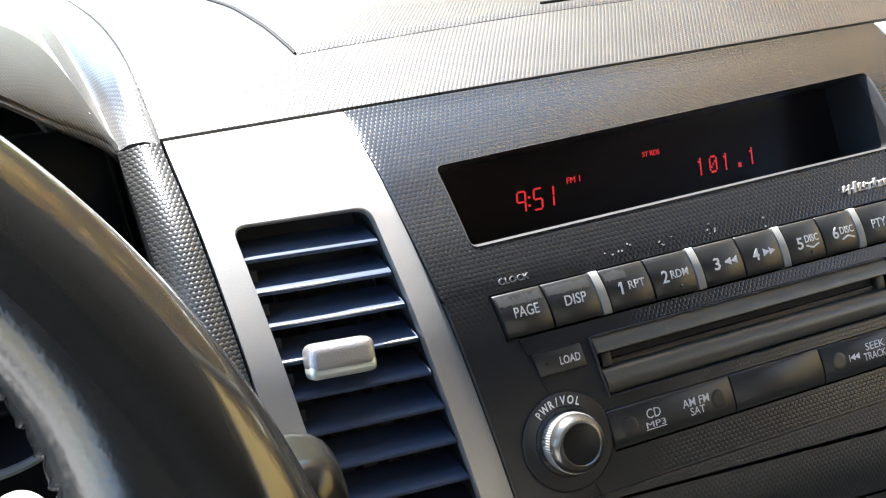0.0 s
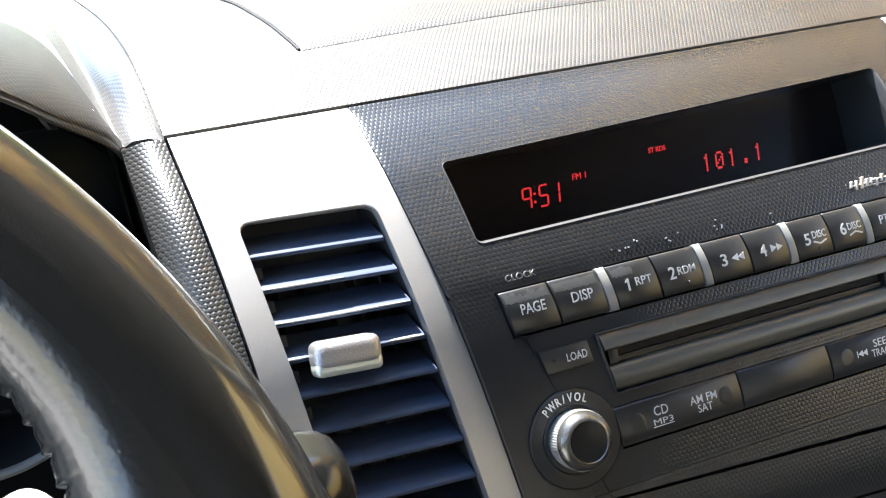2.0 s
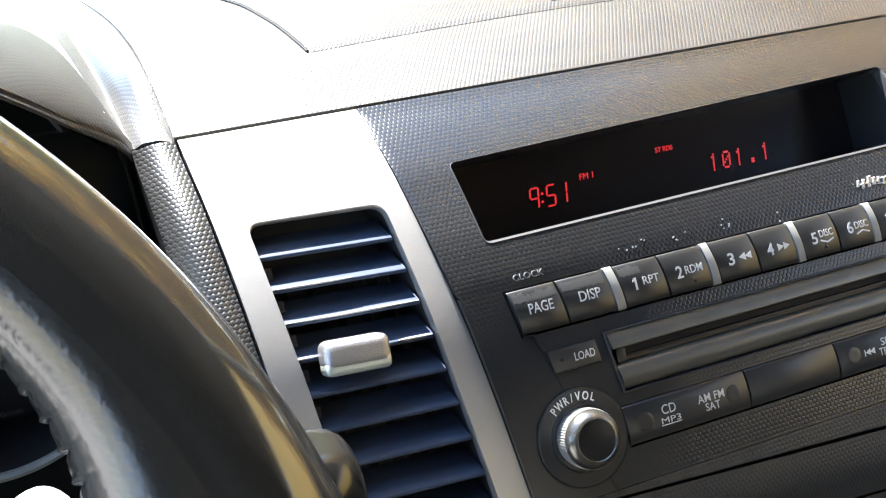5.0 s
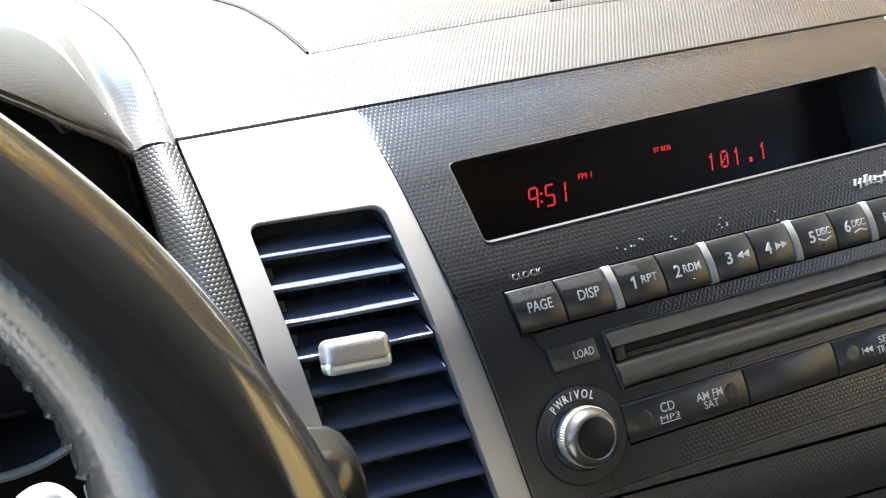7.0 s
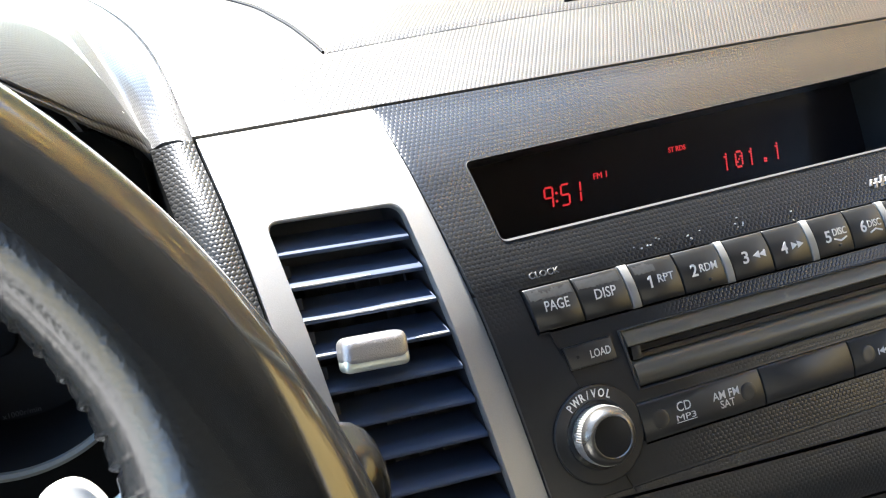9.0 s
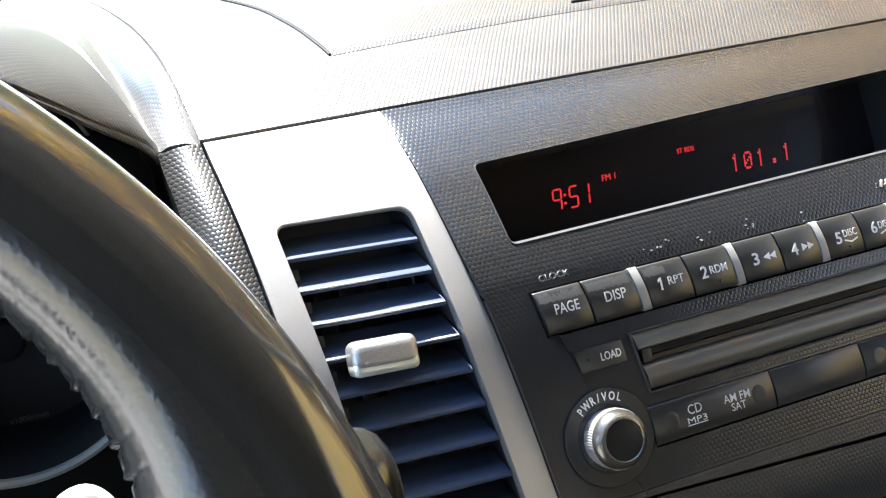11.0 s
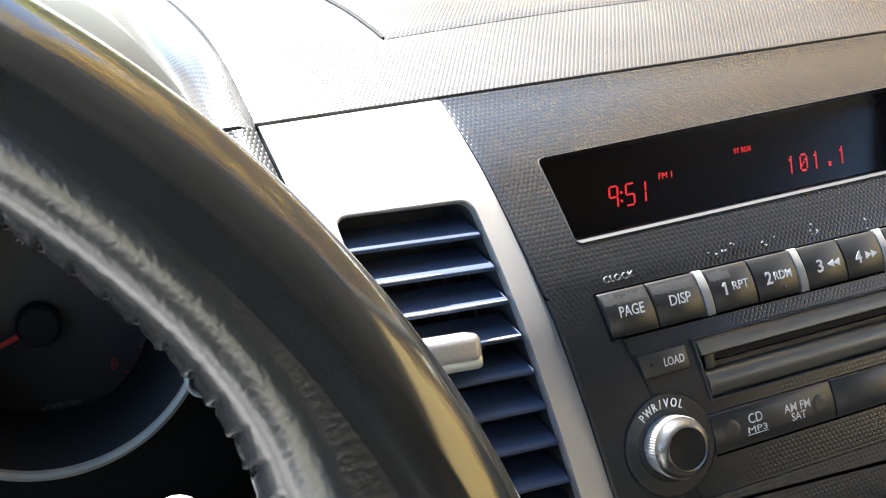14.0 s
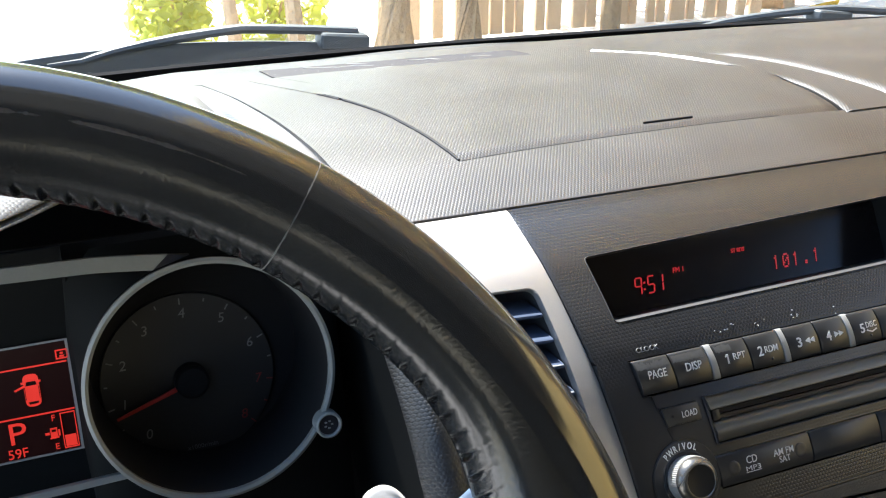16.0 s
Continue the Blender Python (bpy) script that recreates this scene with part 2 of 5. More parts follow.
def sheet(fn, nu, nv, off):
    """A plate over the surface fn(u, v), u and v from 0 to 1, thickened by the vector off."""
    bm = bmesh.new()
    top = [[bm.verts.new(fn(i / nu, j / nv)) for j in range(nv + 1)] for i in range(nu + 1)]
    low = [[bm.verts.new(v.co + Vector(off)) for v in row] for row in top]
    for i in range(nu):
        for j in range(nv):
            bm.faces.new((top[i][j], top[i + 1][j], top[i + 1][j + 1], top[i][j + 1]))
            bm.faces.new((low[i][j], low[i][j + 1], low[i + 1][j + 1], low[i + 1][j]))
    for i in range(nu):
        bm.faces.new((top[i][0], low[i][0], low[i + 1][0], top[i + 1][0]))
        bm.faces.new((top[i][nv], top[i + 1][nv], low[i + 1][nv], low[i][nv]))
    for j in range(nv):
        bm.faces.new((top[0][j], top[0][j + 1], low[0][j + 1], low[0][j]))
        bm.faces.new((top[nu][j], low[nu][j], low[nu][j + 1], top[nu][j + 1]))
    return bm


def rbox(x0, x1, y0, y1, z0, z1, bev=0.0, seg=2, bm=None):
    bm = bm or bmesh.new()
    made = bmesh.ops.create_cube(bm, size=1.0)["verts"]
    for v in made:
        v.co = Vector(((x0 + x1) / 2 + v.co.x * (x1 - x0), (y0 + y1) / 2 + v.co.y * (y1 - y0), (z0 + z1) / 2 + v.co.z * (z1 - z0)))
    if bev:
        edges = list({e for v in made for e in v.link_edges})
        bmesh.ops.bevel(bm, geom=edges, offset=bev, segments=seg, profile=0.6, affect="EDGES")
    return bm


def rquad(c, r, side=8, corner=5):
    """A loop round the four corners (a, b), each rounded by r; always side + corner points a side."""
    out = []
    for i in range(4):
        p, q, s = Vector(c[i - 1]), Vector(c[i]), Vector(c[(i + 1) % 4])
        a, b = q + (p - q).normalized() * r, q + (s - q).normalized() * r
        for k in range(corner):
            u = k / (corner - 1)
            out.append((1 - u) ** 2 * a + 2 * u * (1 - u) * q + u * u * b)
        nxt = s + (q - s).normalized() * r
        for k in range(1, side):
            out.append(b.lerp(nxt, k / side))
    return out


def lathe(profile, n=32, knurl=0.0, m=None):
    """Turned round the axis -y: profile of (radius, y)."""
    loops = []
    for r, y in profile:
        loops.append([((r + (knurl if i % 2 else 0)) * math.cos(2 * math.pi * i / n), y, (r + (knurl if i % 2 else 0)) * math.sin(2 * math.pi * i / n)) for i in range(n)])
    bm = loft(loops, True, True, True)
    if m is not None:
        bmesh.ops.transform(bm, matrix=m, verts=bm.verts)
    return bm


def sweep(path, section, closed=False):
    """A tube along path; section(i, n) gives the loop of (a, b) offsets at each point."""
    loops, n = [], len(path)
    for i, p in enumerate(path):
        p = Vector(p)
        ahead = (Vector(path[min(i + 1, n - 1)]) - Vector(path[max(i - 1, 0)])).normalized()
        side = ahead.cross(Vector((0, 0, 1)))
        side = side.normalized() if side.length > 1e-4 else Vector((1, 0, 0))
        up = side.cross(ahead)
        loops.append([p + side * a + up * b for a, b in section(i, n)])
    return loft(loops, True, True, True)


def circle(r, n=10, sx=1.0, sy=1.0):
    return [(r * sx * math.cos(2 * math.pi * k / n), r * sy * math.sin(2 * math.pi * k / n)) for k in range(n)]


def text_mesh(words, size, depth=0.0003, width=1.0, shear=0.0, align="CENTER", spacing=1.0, bold=0.0, wide=0.0):
    c = bpy.data.curves.new("letters", "FONT")
    c.body, c.size, c.extrude, c.align_x, c.align_y, c.shear, c.space_character = words, size / 0.7, depth / 2, align, "CENTER", shear, spacing
    c.resolution_u, c.offset = 3, bold * size
    ob = bpy.data.objects.new("letters", c)
    scene.collection.objects.link(ob)
    me = bpy.data.meshes.new_from_object(ob.evaluated_get(bpy.context.evaluated_depsgraph_get()))
    bpy.data.objects.remove(ob)
    if wide:
        xs_ = [v.co.x for v in me.vertices]
        width = wide / (max(xs_) - min(xs_))
    me.transform(Matrix.Diagonal((width, 1, 1, 1)))
    return me


FACE = pose(0, 0, 0, 90, 0, 0)  # letters stand up and face -y


def letters(words, x, y, z, size, material, parent, name="lettering", turn=0.0, tilt=0.0, **kw):
    me = text_mesh(words, size, **kw)
    me.materials.clear()
    me.materials.append(material)
    return part(name, me, material, parent, m=pose(x, y, z) @ pose(0, 0, 0, -tilt) @ FACE @ pose(0, 0, 0, 0, 0, turn))


BASE = pose(0, 0, DASH)

# ---- centre stack: profiles across the panel (z up the panel, y into it) ----
FZ, FY = [-0.2, 0.02, 0.036, 0.05, 0.06, 0.067, 0.082, 0.0967], [0, 0, 0.004, 0.0095, 0.014, 0.0172, 0.028, 0.0412]
BZ, BY = [-0.2, -0.03, 0.008, 0.0214, 0.036, 0.055, 0.067, 0.082, 0.0967], [0, 0, 0.0018, 0.0040, 0.0075, 0.0132, 0.0184, 0.0286, 0.0412]
EZ, EX = [-0.16, -0.053, -0.036, -0.0196, 0.0136, 0.031, 0.049, 0.063, 0.077, 0.0886, 0.0967], [0.0980, 0.1118, 0.1138, 0.1158, 0.1203, 0.1232, 0.1258, 0.1278, 0.1291, 0.1299, 0.1301]
LZ, LX = [-0.16, -0.06, -0.008, 0.013, 0.034, 0.067, 0.0957], [0.178, 0.1845, 0.1887, 0.1903, 0.1923, 0.1954, 0.1984]


def smooth_at(z, zs, ys, w=0.006):
    return float(sum(np.interp(z + d * w, zs, ys) for d in (-1, -0.5, 0, 0.5, 1)) / 5)


def face_y(z):
    return smooth_at(z, FZ, FY, 0.005)


def bezel_y(z):
    return smooth_at(z, BZ, BY, 0.005)


def edge_x(z):
    return smooth_at(z, EZ, EX, 0.01)


def outer_x(z):
    return smooth_at(z, LZ, LX, 0.01)


stack = thing("center_stack", PANEL, "black grained plastic centre stack fascia with worn edges", "dashboard panel")

# the fascia round the display opening
DISP = [(-0.1066, 0.0664), (0.0990, 0.0716), (0.0965, 0.0378), (-0.1046, 0.0352)]


def fascia_ring():
    loops = []
    top, bot = 0.0961, 0.0178
    inner = rquad(DISP, 0.0022, 30, 6)
    outer = rquad([(-edge_x(top) + 0.0002, top), (edge_x(top) - 0.0002, top), (edge_x(bot) - 0.0002, bot), (-edge_x(bot) + 0.0002, bot)], 0.0004, 30, 6)

    def put(p, extra, near_edge=0.0):
        x, z = p
        lim = edge_x(z) - 0.0002
        straight = np.interp(z, (bot, top), (edge_x(bot) - 0.0002, edge_x(top) - 0.0002))
        x *= 1 + (lim / straight - 1) * near_edge
        return (max(-lim, min(lim, x)), face_y(z) + (extra if z > 0.0185 else min(extra, 0.0)), z)

    big = rquad([(x * 1.008, z + (0.0003 if z > 0.05 else -0.0012)) for x, z in DISP], 0.0030, 30, 6)
    loops.append([put(p, 0.004, 1.0) for p in outer])
    for k in range(0, 13):
        loops.append([put(a.lerp(b, k / 12), 0.0004 if k == 0 else 0, 1 - k / 12) for a, b in zip(outer, big)])
    rim_loops = [[put(b, 0.0001) for b in big], [put(a.lerp(b, 0.35), -0.0003) for a, b in zip(big, inner)], [put(a.lerp(b, 0.7), 0.0001) for a, b in zip(big, inner)], [put(b, 0.0010) for b in inner], [put(b, 0.008) for b in inner]]
    return loft(loops), loft(rim_loops)


ring_mesh, rim_mesh = fascia_ring()
part("upper_fascia", ring_mesh, M_FASCIA, stack)
part("display_rim", rim_mesh, M_RIM, stack, "rubbed grey edge of the display opening")


def fan_at(z):
    """How wide the stack's parts are at the height z, against those of the button row."""
    return 1 + 1.8 * (z - 0.008)


# the radio's face leans forward across the key row, and stands 3 mm proud below it
LOWER = pose(-0.00205, -0.0028, 0.00027) @ Matrix.Diagonal((0.9911, 1, 0.9911, 1))
ROWLEAN = Matrix(((0.997, 0, 0, -0.0008), (0, 1, 0.11, -0.0019), (0, 0, 0.997, 0.0001), (0, 0, 0, 1)))


def plate_with_holes(xs, zs, holes, y, depth):
    """A flat plate cut by grid lines, with square holes; its outer edges follow the stack's flanks."""
    bm = bmesh.new()
    cells = {}
    for i in range(len(xs) - 1):
        for j in range(len(zs) - 1):
            cx, cz = (xs[i] + xs[i + 1]) / 2, (zs[j] + zs[j + 1]) / 2
            cells[i, j] = not any(a < cx < b and c < cz < d for a, b, c, d in holes)

    def at(i, j, yy):
        x, z = xs[i] * fan_at(zs[j]), zs[j]
        q = max(0.0, min(1.0, (0.0178 - z) / 0.034))
        yy -= 0.0028 * (1 - (1 - q) ** 1.5)
        q = q * q * (3 - 2 * q)
        x, z = x + (x * 0.9911 - 0.00205 - x) * q, z + (z * 0.9911 + 0.00027 - z) * q
        if i == 0:
            x = -edge_x(z) + 0.0002
        if i == len(xs) - 1:
            x = edge_x(z) - 0.0002
        return (x, yy, z)

    def quad(pts):
        bm.faces.new([bm.verts.new(p) for p in pts])

    for (i, j), on in cells.items():
        if not on:
            continue
        quad([at(i, j, y), at(i + 1, j, y), at(i + 1, j + 1, y), at(i, j + 1, y)])
        for di, dj, a, b in ((-1, 0, (i, j), (i, j + 1)), (1, 0, (i + 1, j), (i + 1, j + 1)), (0, -1, (i, j), (i + 1, j)), (0, 1, (i, j + 1), (i + 1, j + 1))):
            if not cells.get((i + di, j + dj), False):
                quad([at(*a, y), at(*b, y), at(*b, y + depth), at(*a, y + depth)])
    bmesh.ops.remove_doubles(bm, verts=bm.verts, dist=1e-6)
    bmesh.ops.recalc_face_normals(bm, faces=bm.faces)
    return bm


ROW = (-0.1032, 0.1028, -0.0006, 0.0168)
CD = (-0.0722, 0.0708, -0.0290, -0.0062)
LOWROW = (-0.0774, 0.0950, -0.0490, -0.0335)
xs = sorted({-0.12, -0.1032, 0.1028, -0.0722, 0.0708, -0.0774, 0.0950, 0.12, -0.05, -0.02, 0.01, 0.04})
zs = sorted({-0.062, -0.0490, -0.0335, -0.0290, -0.0062, -0.0006, 0.0168, 0.0178, -0.056, -0.042, -0.018, -0.024, -0.012, -0.0034, 0.003, 0.008, 0.0125})
part("radio_fascia", plate_with_holes(xs, zs, [ROW, CD, LOWROW], 0.0, 0.006), M_FASCIA, stack)
part("fascia_backing", rbox(-0.098, 0.098, 0.0062, 0.012, -0.060, 0.030), M_DEEP, stack)


def lower_panel(z0, z1, sag):
    def fn(u, v):
        z = z0 + (z1 - z0) * v
        x = (2 * u - 1) * (edge_x(z) - 0.001)
        return (x, -0.0022 + 0.004 * (1 - v) ** 3, z - sag * u)
    return sheet(fn, 12, 6, (0, 0.004, 0))


part("fascia_skirt", sheet(lambda u, v: ((2 * u - 1) * (edge_x(-0.06) - 0.0008), -0.0028, -0.0614 - v * (0.0005 + 0.0125 * u)), 16, 2, (0, 0.004, 0)), M_FASCIA_LOW, stack)
part("lower_fascia", lower_panel(-0.0870, -0.0632, 0.0132), M_FASCIA_LOW, stack)
part("lower_cover", sheet(lambda u, v: ((2 * u - 1) * 0.1, 0.003, -0.0885 - 0.013 * u - v * 0.055), 8, 4, (0, 0.004, 0)), M_SMOOTH, stack)
part("joint_cover", rbox(0.0, 0.0004, -0.002, 0.003, -0.13, -0.103), M_DEEP, stack, m=pose(0.052, 0.0045, 0))
part("stack_backing", rbox(-0.095, 0.095, 0.009, 0.014, -0.155, -0.055), M_DEEP, stack)

# ---- the air vents ----


def air_vent(sgn, label):
    root = thing("air_vent", PANEL, label, "air vent", "vents beside the centre stack")
    hole = [(-0.1838, 0.0586), (-0.1360, 0.0560), (-0.1204, -0.0780), (-0.1700, -0.0760)]
    top, bot = 0.0961, -0.15
    inner = rquad(hole, 0.0048, 20, 6)
    outer = rquad([(-outer_x(top), top), (-edge_x(top), top), (-edge_x(bot), bot), (-outer_x(bot), bot)], 0.0006, 20, 6)

    def put(p, extra):
        x, z = p
        x = max(-outer_x(z) + 0.0003, min(-edge_x(z) - 0.0001, x))
        return (sgn * x, bezel_y(z) + extra, z)

    loops = [[put(p, 0.006) for p in outer], [put(p, 0.0012) for p in outer]]
    for k in range(0, 15):
        f = 0.02 + k / 14 * 0.955
        loops.append([put(a.lerp(b, f), 0) for a, b in zip(outer, inner)])
    loops.append([put(a.lerp(b, 0.99), 0.0005) for a, b in zip(outer, inner)])
    loops.append([put(b, 0.0016) for b in inner])
    loops.append([put(b, 0.005) for b in inner])
    part("bezel", loft(loops), M_SILVER, root, "satin silver painted bezel")
    grow = [(sgn * (-0.153 + (b.x + 0.153) * 1.0), b.y) for b in inner]
    part("duct", loft([[(x, bezel_y(z) + 0.0048, z) for x, z in grow], [(x * 0.98, 0.06, z + 0.025) for x, z in grow]], True, False, True), M_DUCT, root)
    # slats lie level, so they climb up the panel as they run in
    right = [0.0440, 0.0322, 0.0203, 0.0079, -0.0044, -0.0168, -0.0293, -0.0425, -0.0552, -0.0675]
    for k, zr in enumerate(right):
        zl = zr + 0.0028
        xl, xr = -0.1834 + (0.047 - zl) * 0.088, -0.1357 + (0.0440 - zr) * 0.122
        run = 0.017

        def blade(s, xl=xl, xr=xr, zl=zl, zr=zr):
            x, z = xl + (xr - xl) * s, zl + (zr - zl) * s
            y = bezel_y(z) + 0.0030
            c, q = math.cos(radians(27)), math.sin(radians(27))
            return [(sgn * x, y + a * c - b * q, z + a * q + b * c) for a, b in
                    ((0.0, -0.0010), (-0.0006, -0.0007), (-0.0008, 0.0), (-0.0005, 0.0006), (0.0003, 0.0010), (0.003, 0.0010), (run, 0.0006), (run, -0.0006), (0.003, -0.0011))]
        part("slat", loft([blade(s) for s in np.linspace(0.004, 0.996, 9)], True, True, True), M_SLAT, root)
        if k in (1, 2, 3):
            # rubbed lips; the sun's glint on them is put into a pale colour
            for a, b in ({1: [(0.03, 0.60)], 2: [(0.03, 0.99)], 3: [(0.02, 0.16), (0.74, 0.99)]}[k]):
                rail = [(sgn * (xl + (xr - xl) * q), bezel_y(zl + (zr - zl) * q) + 0.0022, zl + (zr - zl) * q + 0.00055) for q in np.linspace(a, b, 8)]
                part("slat_glint", sweep(rail, lambda i, n: circle(0.0005 * min(1, 0.3 + min(i, n - 1 - i) * 0.5), 8)), M_LIPGLINT, root, "rubbed lip with the sun's glint painted on")
        if k < 9:
            part("pivot", rbox(sgn * (xl + 0.0026) - 0.0014, sgn * (xl + 0.0026) + 0.0014, bezel_y(zl) + 0.0026, bezel_y(zl) + 0.009, zl - 0.0078, zl - 0.0036, 0.0004, 1), M_DEEP, root)
    for k in range(5):
        x = -0.172 + k * 0.0095
        part("vane", rbox(sgn * x - 0.0004, sgn * x + 0.0004, 0.036, 0.052, -0.06, 0.040), M_DUCT, root)
    cx, cz, cy = sgn * -0.1608, 0.0094, bezel_y(0.0094)
    tab = part("adjuster_tab", rbox(-0.0114, 0.0114, -0.0075, 0.006, -0.0050, 0.0052, 0.0040, 6), M_TAB, root, "grained silver adjuster tab", m=pose(cx, cy - 0.001, cz, 0, 4, 0))
    part("tab_lip", rbox(-0.0113, 0.0113, -0.0070, 0.005, -0.0066, -0.0008, 0.0026, 5), M_TABLIP, tab, "pale moulded lip")
    return root


air_vent(1, "silver-framed centre air vent with dark slats beside the radio")
air_vent(-1, "matching silver-framed air vent on the passenger side")

# ---- the radio ----
radio = thing("car_radio", PANEL, "black built-in car radio with red display and worn buttons", "car radio")


def display_pane():
    """The display's dark window, set back behind the opening, with the reveal that runs deeper to the right."""
    loop = rquad(DISP, 0.0022, 30, 6)
    back = [(x * 0.998, 0.050 + 0.0 * x, 0.0515 + (z - 0.0515) * 0.985) for x, z in loop]
    return loft([[(x, face_y(z) + 0.006, z) for x, z in loop], back], True, False, False)


part("display_reveal", display_pane(), M_SMOOTH, radio)
PANE_Y = 0.044


def pane_y(z):
    return PANE_Y + (z - 0.0515) * 0.10


part("display_window", loft([[(-0.109, pane_y(0.032), 0.032), (0.109, pane_y(0.032), 0.032), (0.109, pane_y(0.071), 0.071), (-0.109, pane_y(0.071), 0.071)],
                             [(-0.109, pane_y(0.032) + 0.003, 0.032), (0.109, pane_y(0.032) + 0.003, 0.032), (0.109, pane_y(0.071) + 0.003, 0.071), (-0.109, pane_y(0.071) + 0.003, 0.071)]], True, True, True),
     M_PANE, radio, "dark glossy display window")

SEG = {"a": (0, 1, 1, 1), "b": (1, 0.5, 1, 1), "c": (1, 0, 1, 0.5), "d": (0, 0, 1, 0), "e": (0, 0, 0, 0.5), "f": (0, 0.5, 0, 1), "g": (0, 0.5, 1, 0.5)}
DIGIT = {"9": "abcfg", "5": "afgcd", "1": "bc"}
DOTS = {"1": ["00100", "01100", "00100", "00100", "00100", "00100", "00100"], "0": ["01110", "10001", "10011", "10101", "11001", "10001", "01110"], ".": ["00000", "00000", "00000", "00000", "00000", "01100", "01100"]}


def on_pane(x, z):
    return Vector((x, pane_y(z) - 0.0004, z))


def seven_segment(ch, x, z, w, h):
    """One mesh for each lit segment."""
    t, made = 0.00037, []
    for s in DIGIT[ch]:
        bm = bmesh.new()
        x0, z0, x1, z1 = SEG[s]
        a, b = Vector((x0 * w, z0 * h)), Vector((x1 * w, z1 * h))
        d = (b - a).normalized()
        a, b = a + d * 0.0005, b - d * 0.0005
        nrm = Vector((-d.y, d.x)) * t
        pts = [a + nrm, a - d * t, a - nrm, b - nrm, b + d * t, b + nrm]
        bm.faces.new([bm.verts.new(on_pane(x + p.x + 0.21 * p.y, z + p.y)) for p in pts])
        ext = bmesh.ops.extrude_face_region(bm, geom=list(bm.faces))
        for v in ext["geom"]:
            if isinstance(v, bmesh.types.BMVert):
                v.co.y += 0.0002
        made.append(bm)
    return made


def dot_matrix(ch, x, z, w, h):
    bm = bmesh.new()
    for r, row in enumerate(DOTS[ch]):
        for c, on in enumerate(row):
            if on == "1":
                px, pz = x + (c + 0.5) * w / 5, z + (6.5 - r) * h / 7
                y, px = pane_y(pz) - 0.0003, px + 0.21 * (pz - z)
                rbox(px - w * 0.080, px + w * 0.080, y - 0.0001, y + 0.0001, pz - h * 0.060, pz + h * 0.060, bm=bm)
    return bm


for ch, x in (("9", -0.0675), ("5", -0.0599), ("1", -0.0546)):
    for bm in seven_segment(ch, x, 0.0439, 0.0037, 0.0084):
        part("clock_segment", bm, M_RED, radio, "red lit clock segment", smooth=0)
for dz in (0.0023, 0.0056):
    dot = on_pane(-0.0621 + 0.21 * dz, 0.0439 + dz)
    part("clock_colon", rbox(dot.x - 0.0005, dot.x + 0.0005, dot.y, dot.y + 0.0002, dot.z - 0.0005, dot.z + 0.0005), M_RED, radio, "red lit clock dot", smooth=0)
for ch, x in (("1", 0.0191), ("0", 0.0257), ("1", 0.0323), (".", 0.0399), ("1", 0.0463)):
    part("station_digit", dot_matrix(ch, x, 0.0433, 0.0042, 0.0077), M_RED, radio, "red dot-matrix digit", smooth=0)
letters("FM 1", -0.0394, pane_y(0.0528) - 0.0004, 0.0528, 0.0026, M_RED, radio, "display_lettering", tilt=6, wide=0.0068, shear=0.2)
letters("ST RDS", -0.0004, pane_y(0.0572) - 0.0004, 0.0572, 0.0022, M_RED, radio, "display_lettering", tilt=6, wide=0.0088, shear=0.2)

ROW_C, ROW_LOW, ROW_TOP = 0.0082, 0.0003, 0.0161  # the key row's middle, foot and head
KEY_X = [(-0.1022, -0.0838), (-0.0832, -0.0641), (-0.0597, -0.0414), (-0.0408, -0.0224), (-0.0183, -0.0004), (0.0002, 0.0176), (0.0215, 0.0384), (0.0390, 0.0554), (0.0593, 0.0790), (0.0796, 0.0998)]
LETTERS = [[("PAGE", -0.0924, 0.0085, 0.0037, 0.0096)], [("DISP", -0.0729, 0.0083, 0.0037, 0.0087)], [("1", -0.0537, 0.0080, 0.0045, 0), ("RPT", -0.0474, 0.0083, 0.0030, 0.0068)], [("2", -0.0350, 0.0078, 0.0045, 0.0028), ("RDM", -0.0287, 0.0081, 0.0030, 0.0076)],
           [("3", -0.0118, 0.0077, 0.0045, 0.0028)], [("4", 0.0063, 0.0075, 0.0045, 0.0030)], [("5", 0.0274, 0.0074, 0.0045, 0.0028), ("DISC", 0.0332, 0.0087, 0.0028, 0.0066)], [("6", 0.0451, 0.0080, 0.0045, 0.0028), ("DISC", 0.0507, 0.0085, 0.0028, 0.0066)],
           [("PTY", 0.0672, 0.0080, 0.0036, 0.0072)], [("SCAN", 0.0886, 0.0080, 0.0036, 0.0090)]]


def fan(bm, zc):
    """The stack narrows downwards, and so does everything set into it; widths are given at the height zc."""
    for v in bm.verts:
        v.co.x *= fan_at(v.co.z) / fan_at(zc)
    return bm


def row_x(x, z):
    """Where a line of the key row that crosses its middle at x lies at the height z: the keys lean, the outer ones more."""
    return x + (-0.133 + 0.33 * x) * (z - ROW_C)


def key_y(z, proud=0.0018, bow=0.0013):
    """The keys' faces are rounded like a barrel."""
    return -proud + bow * ((z - ROW_C) / (ROW_TOP - ROW_C)) ** 2


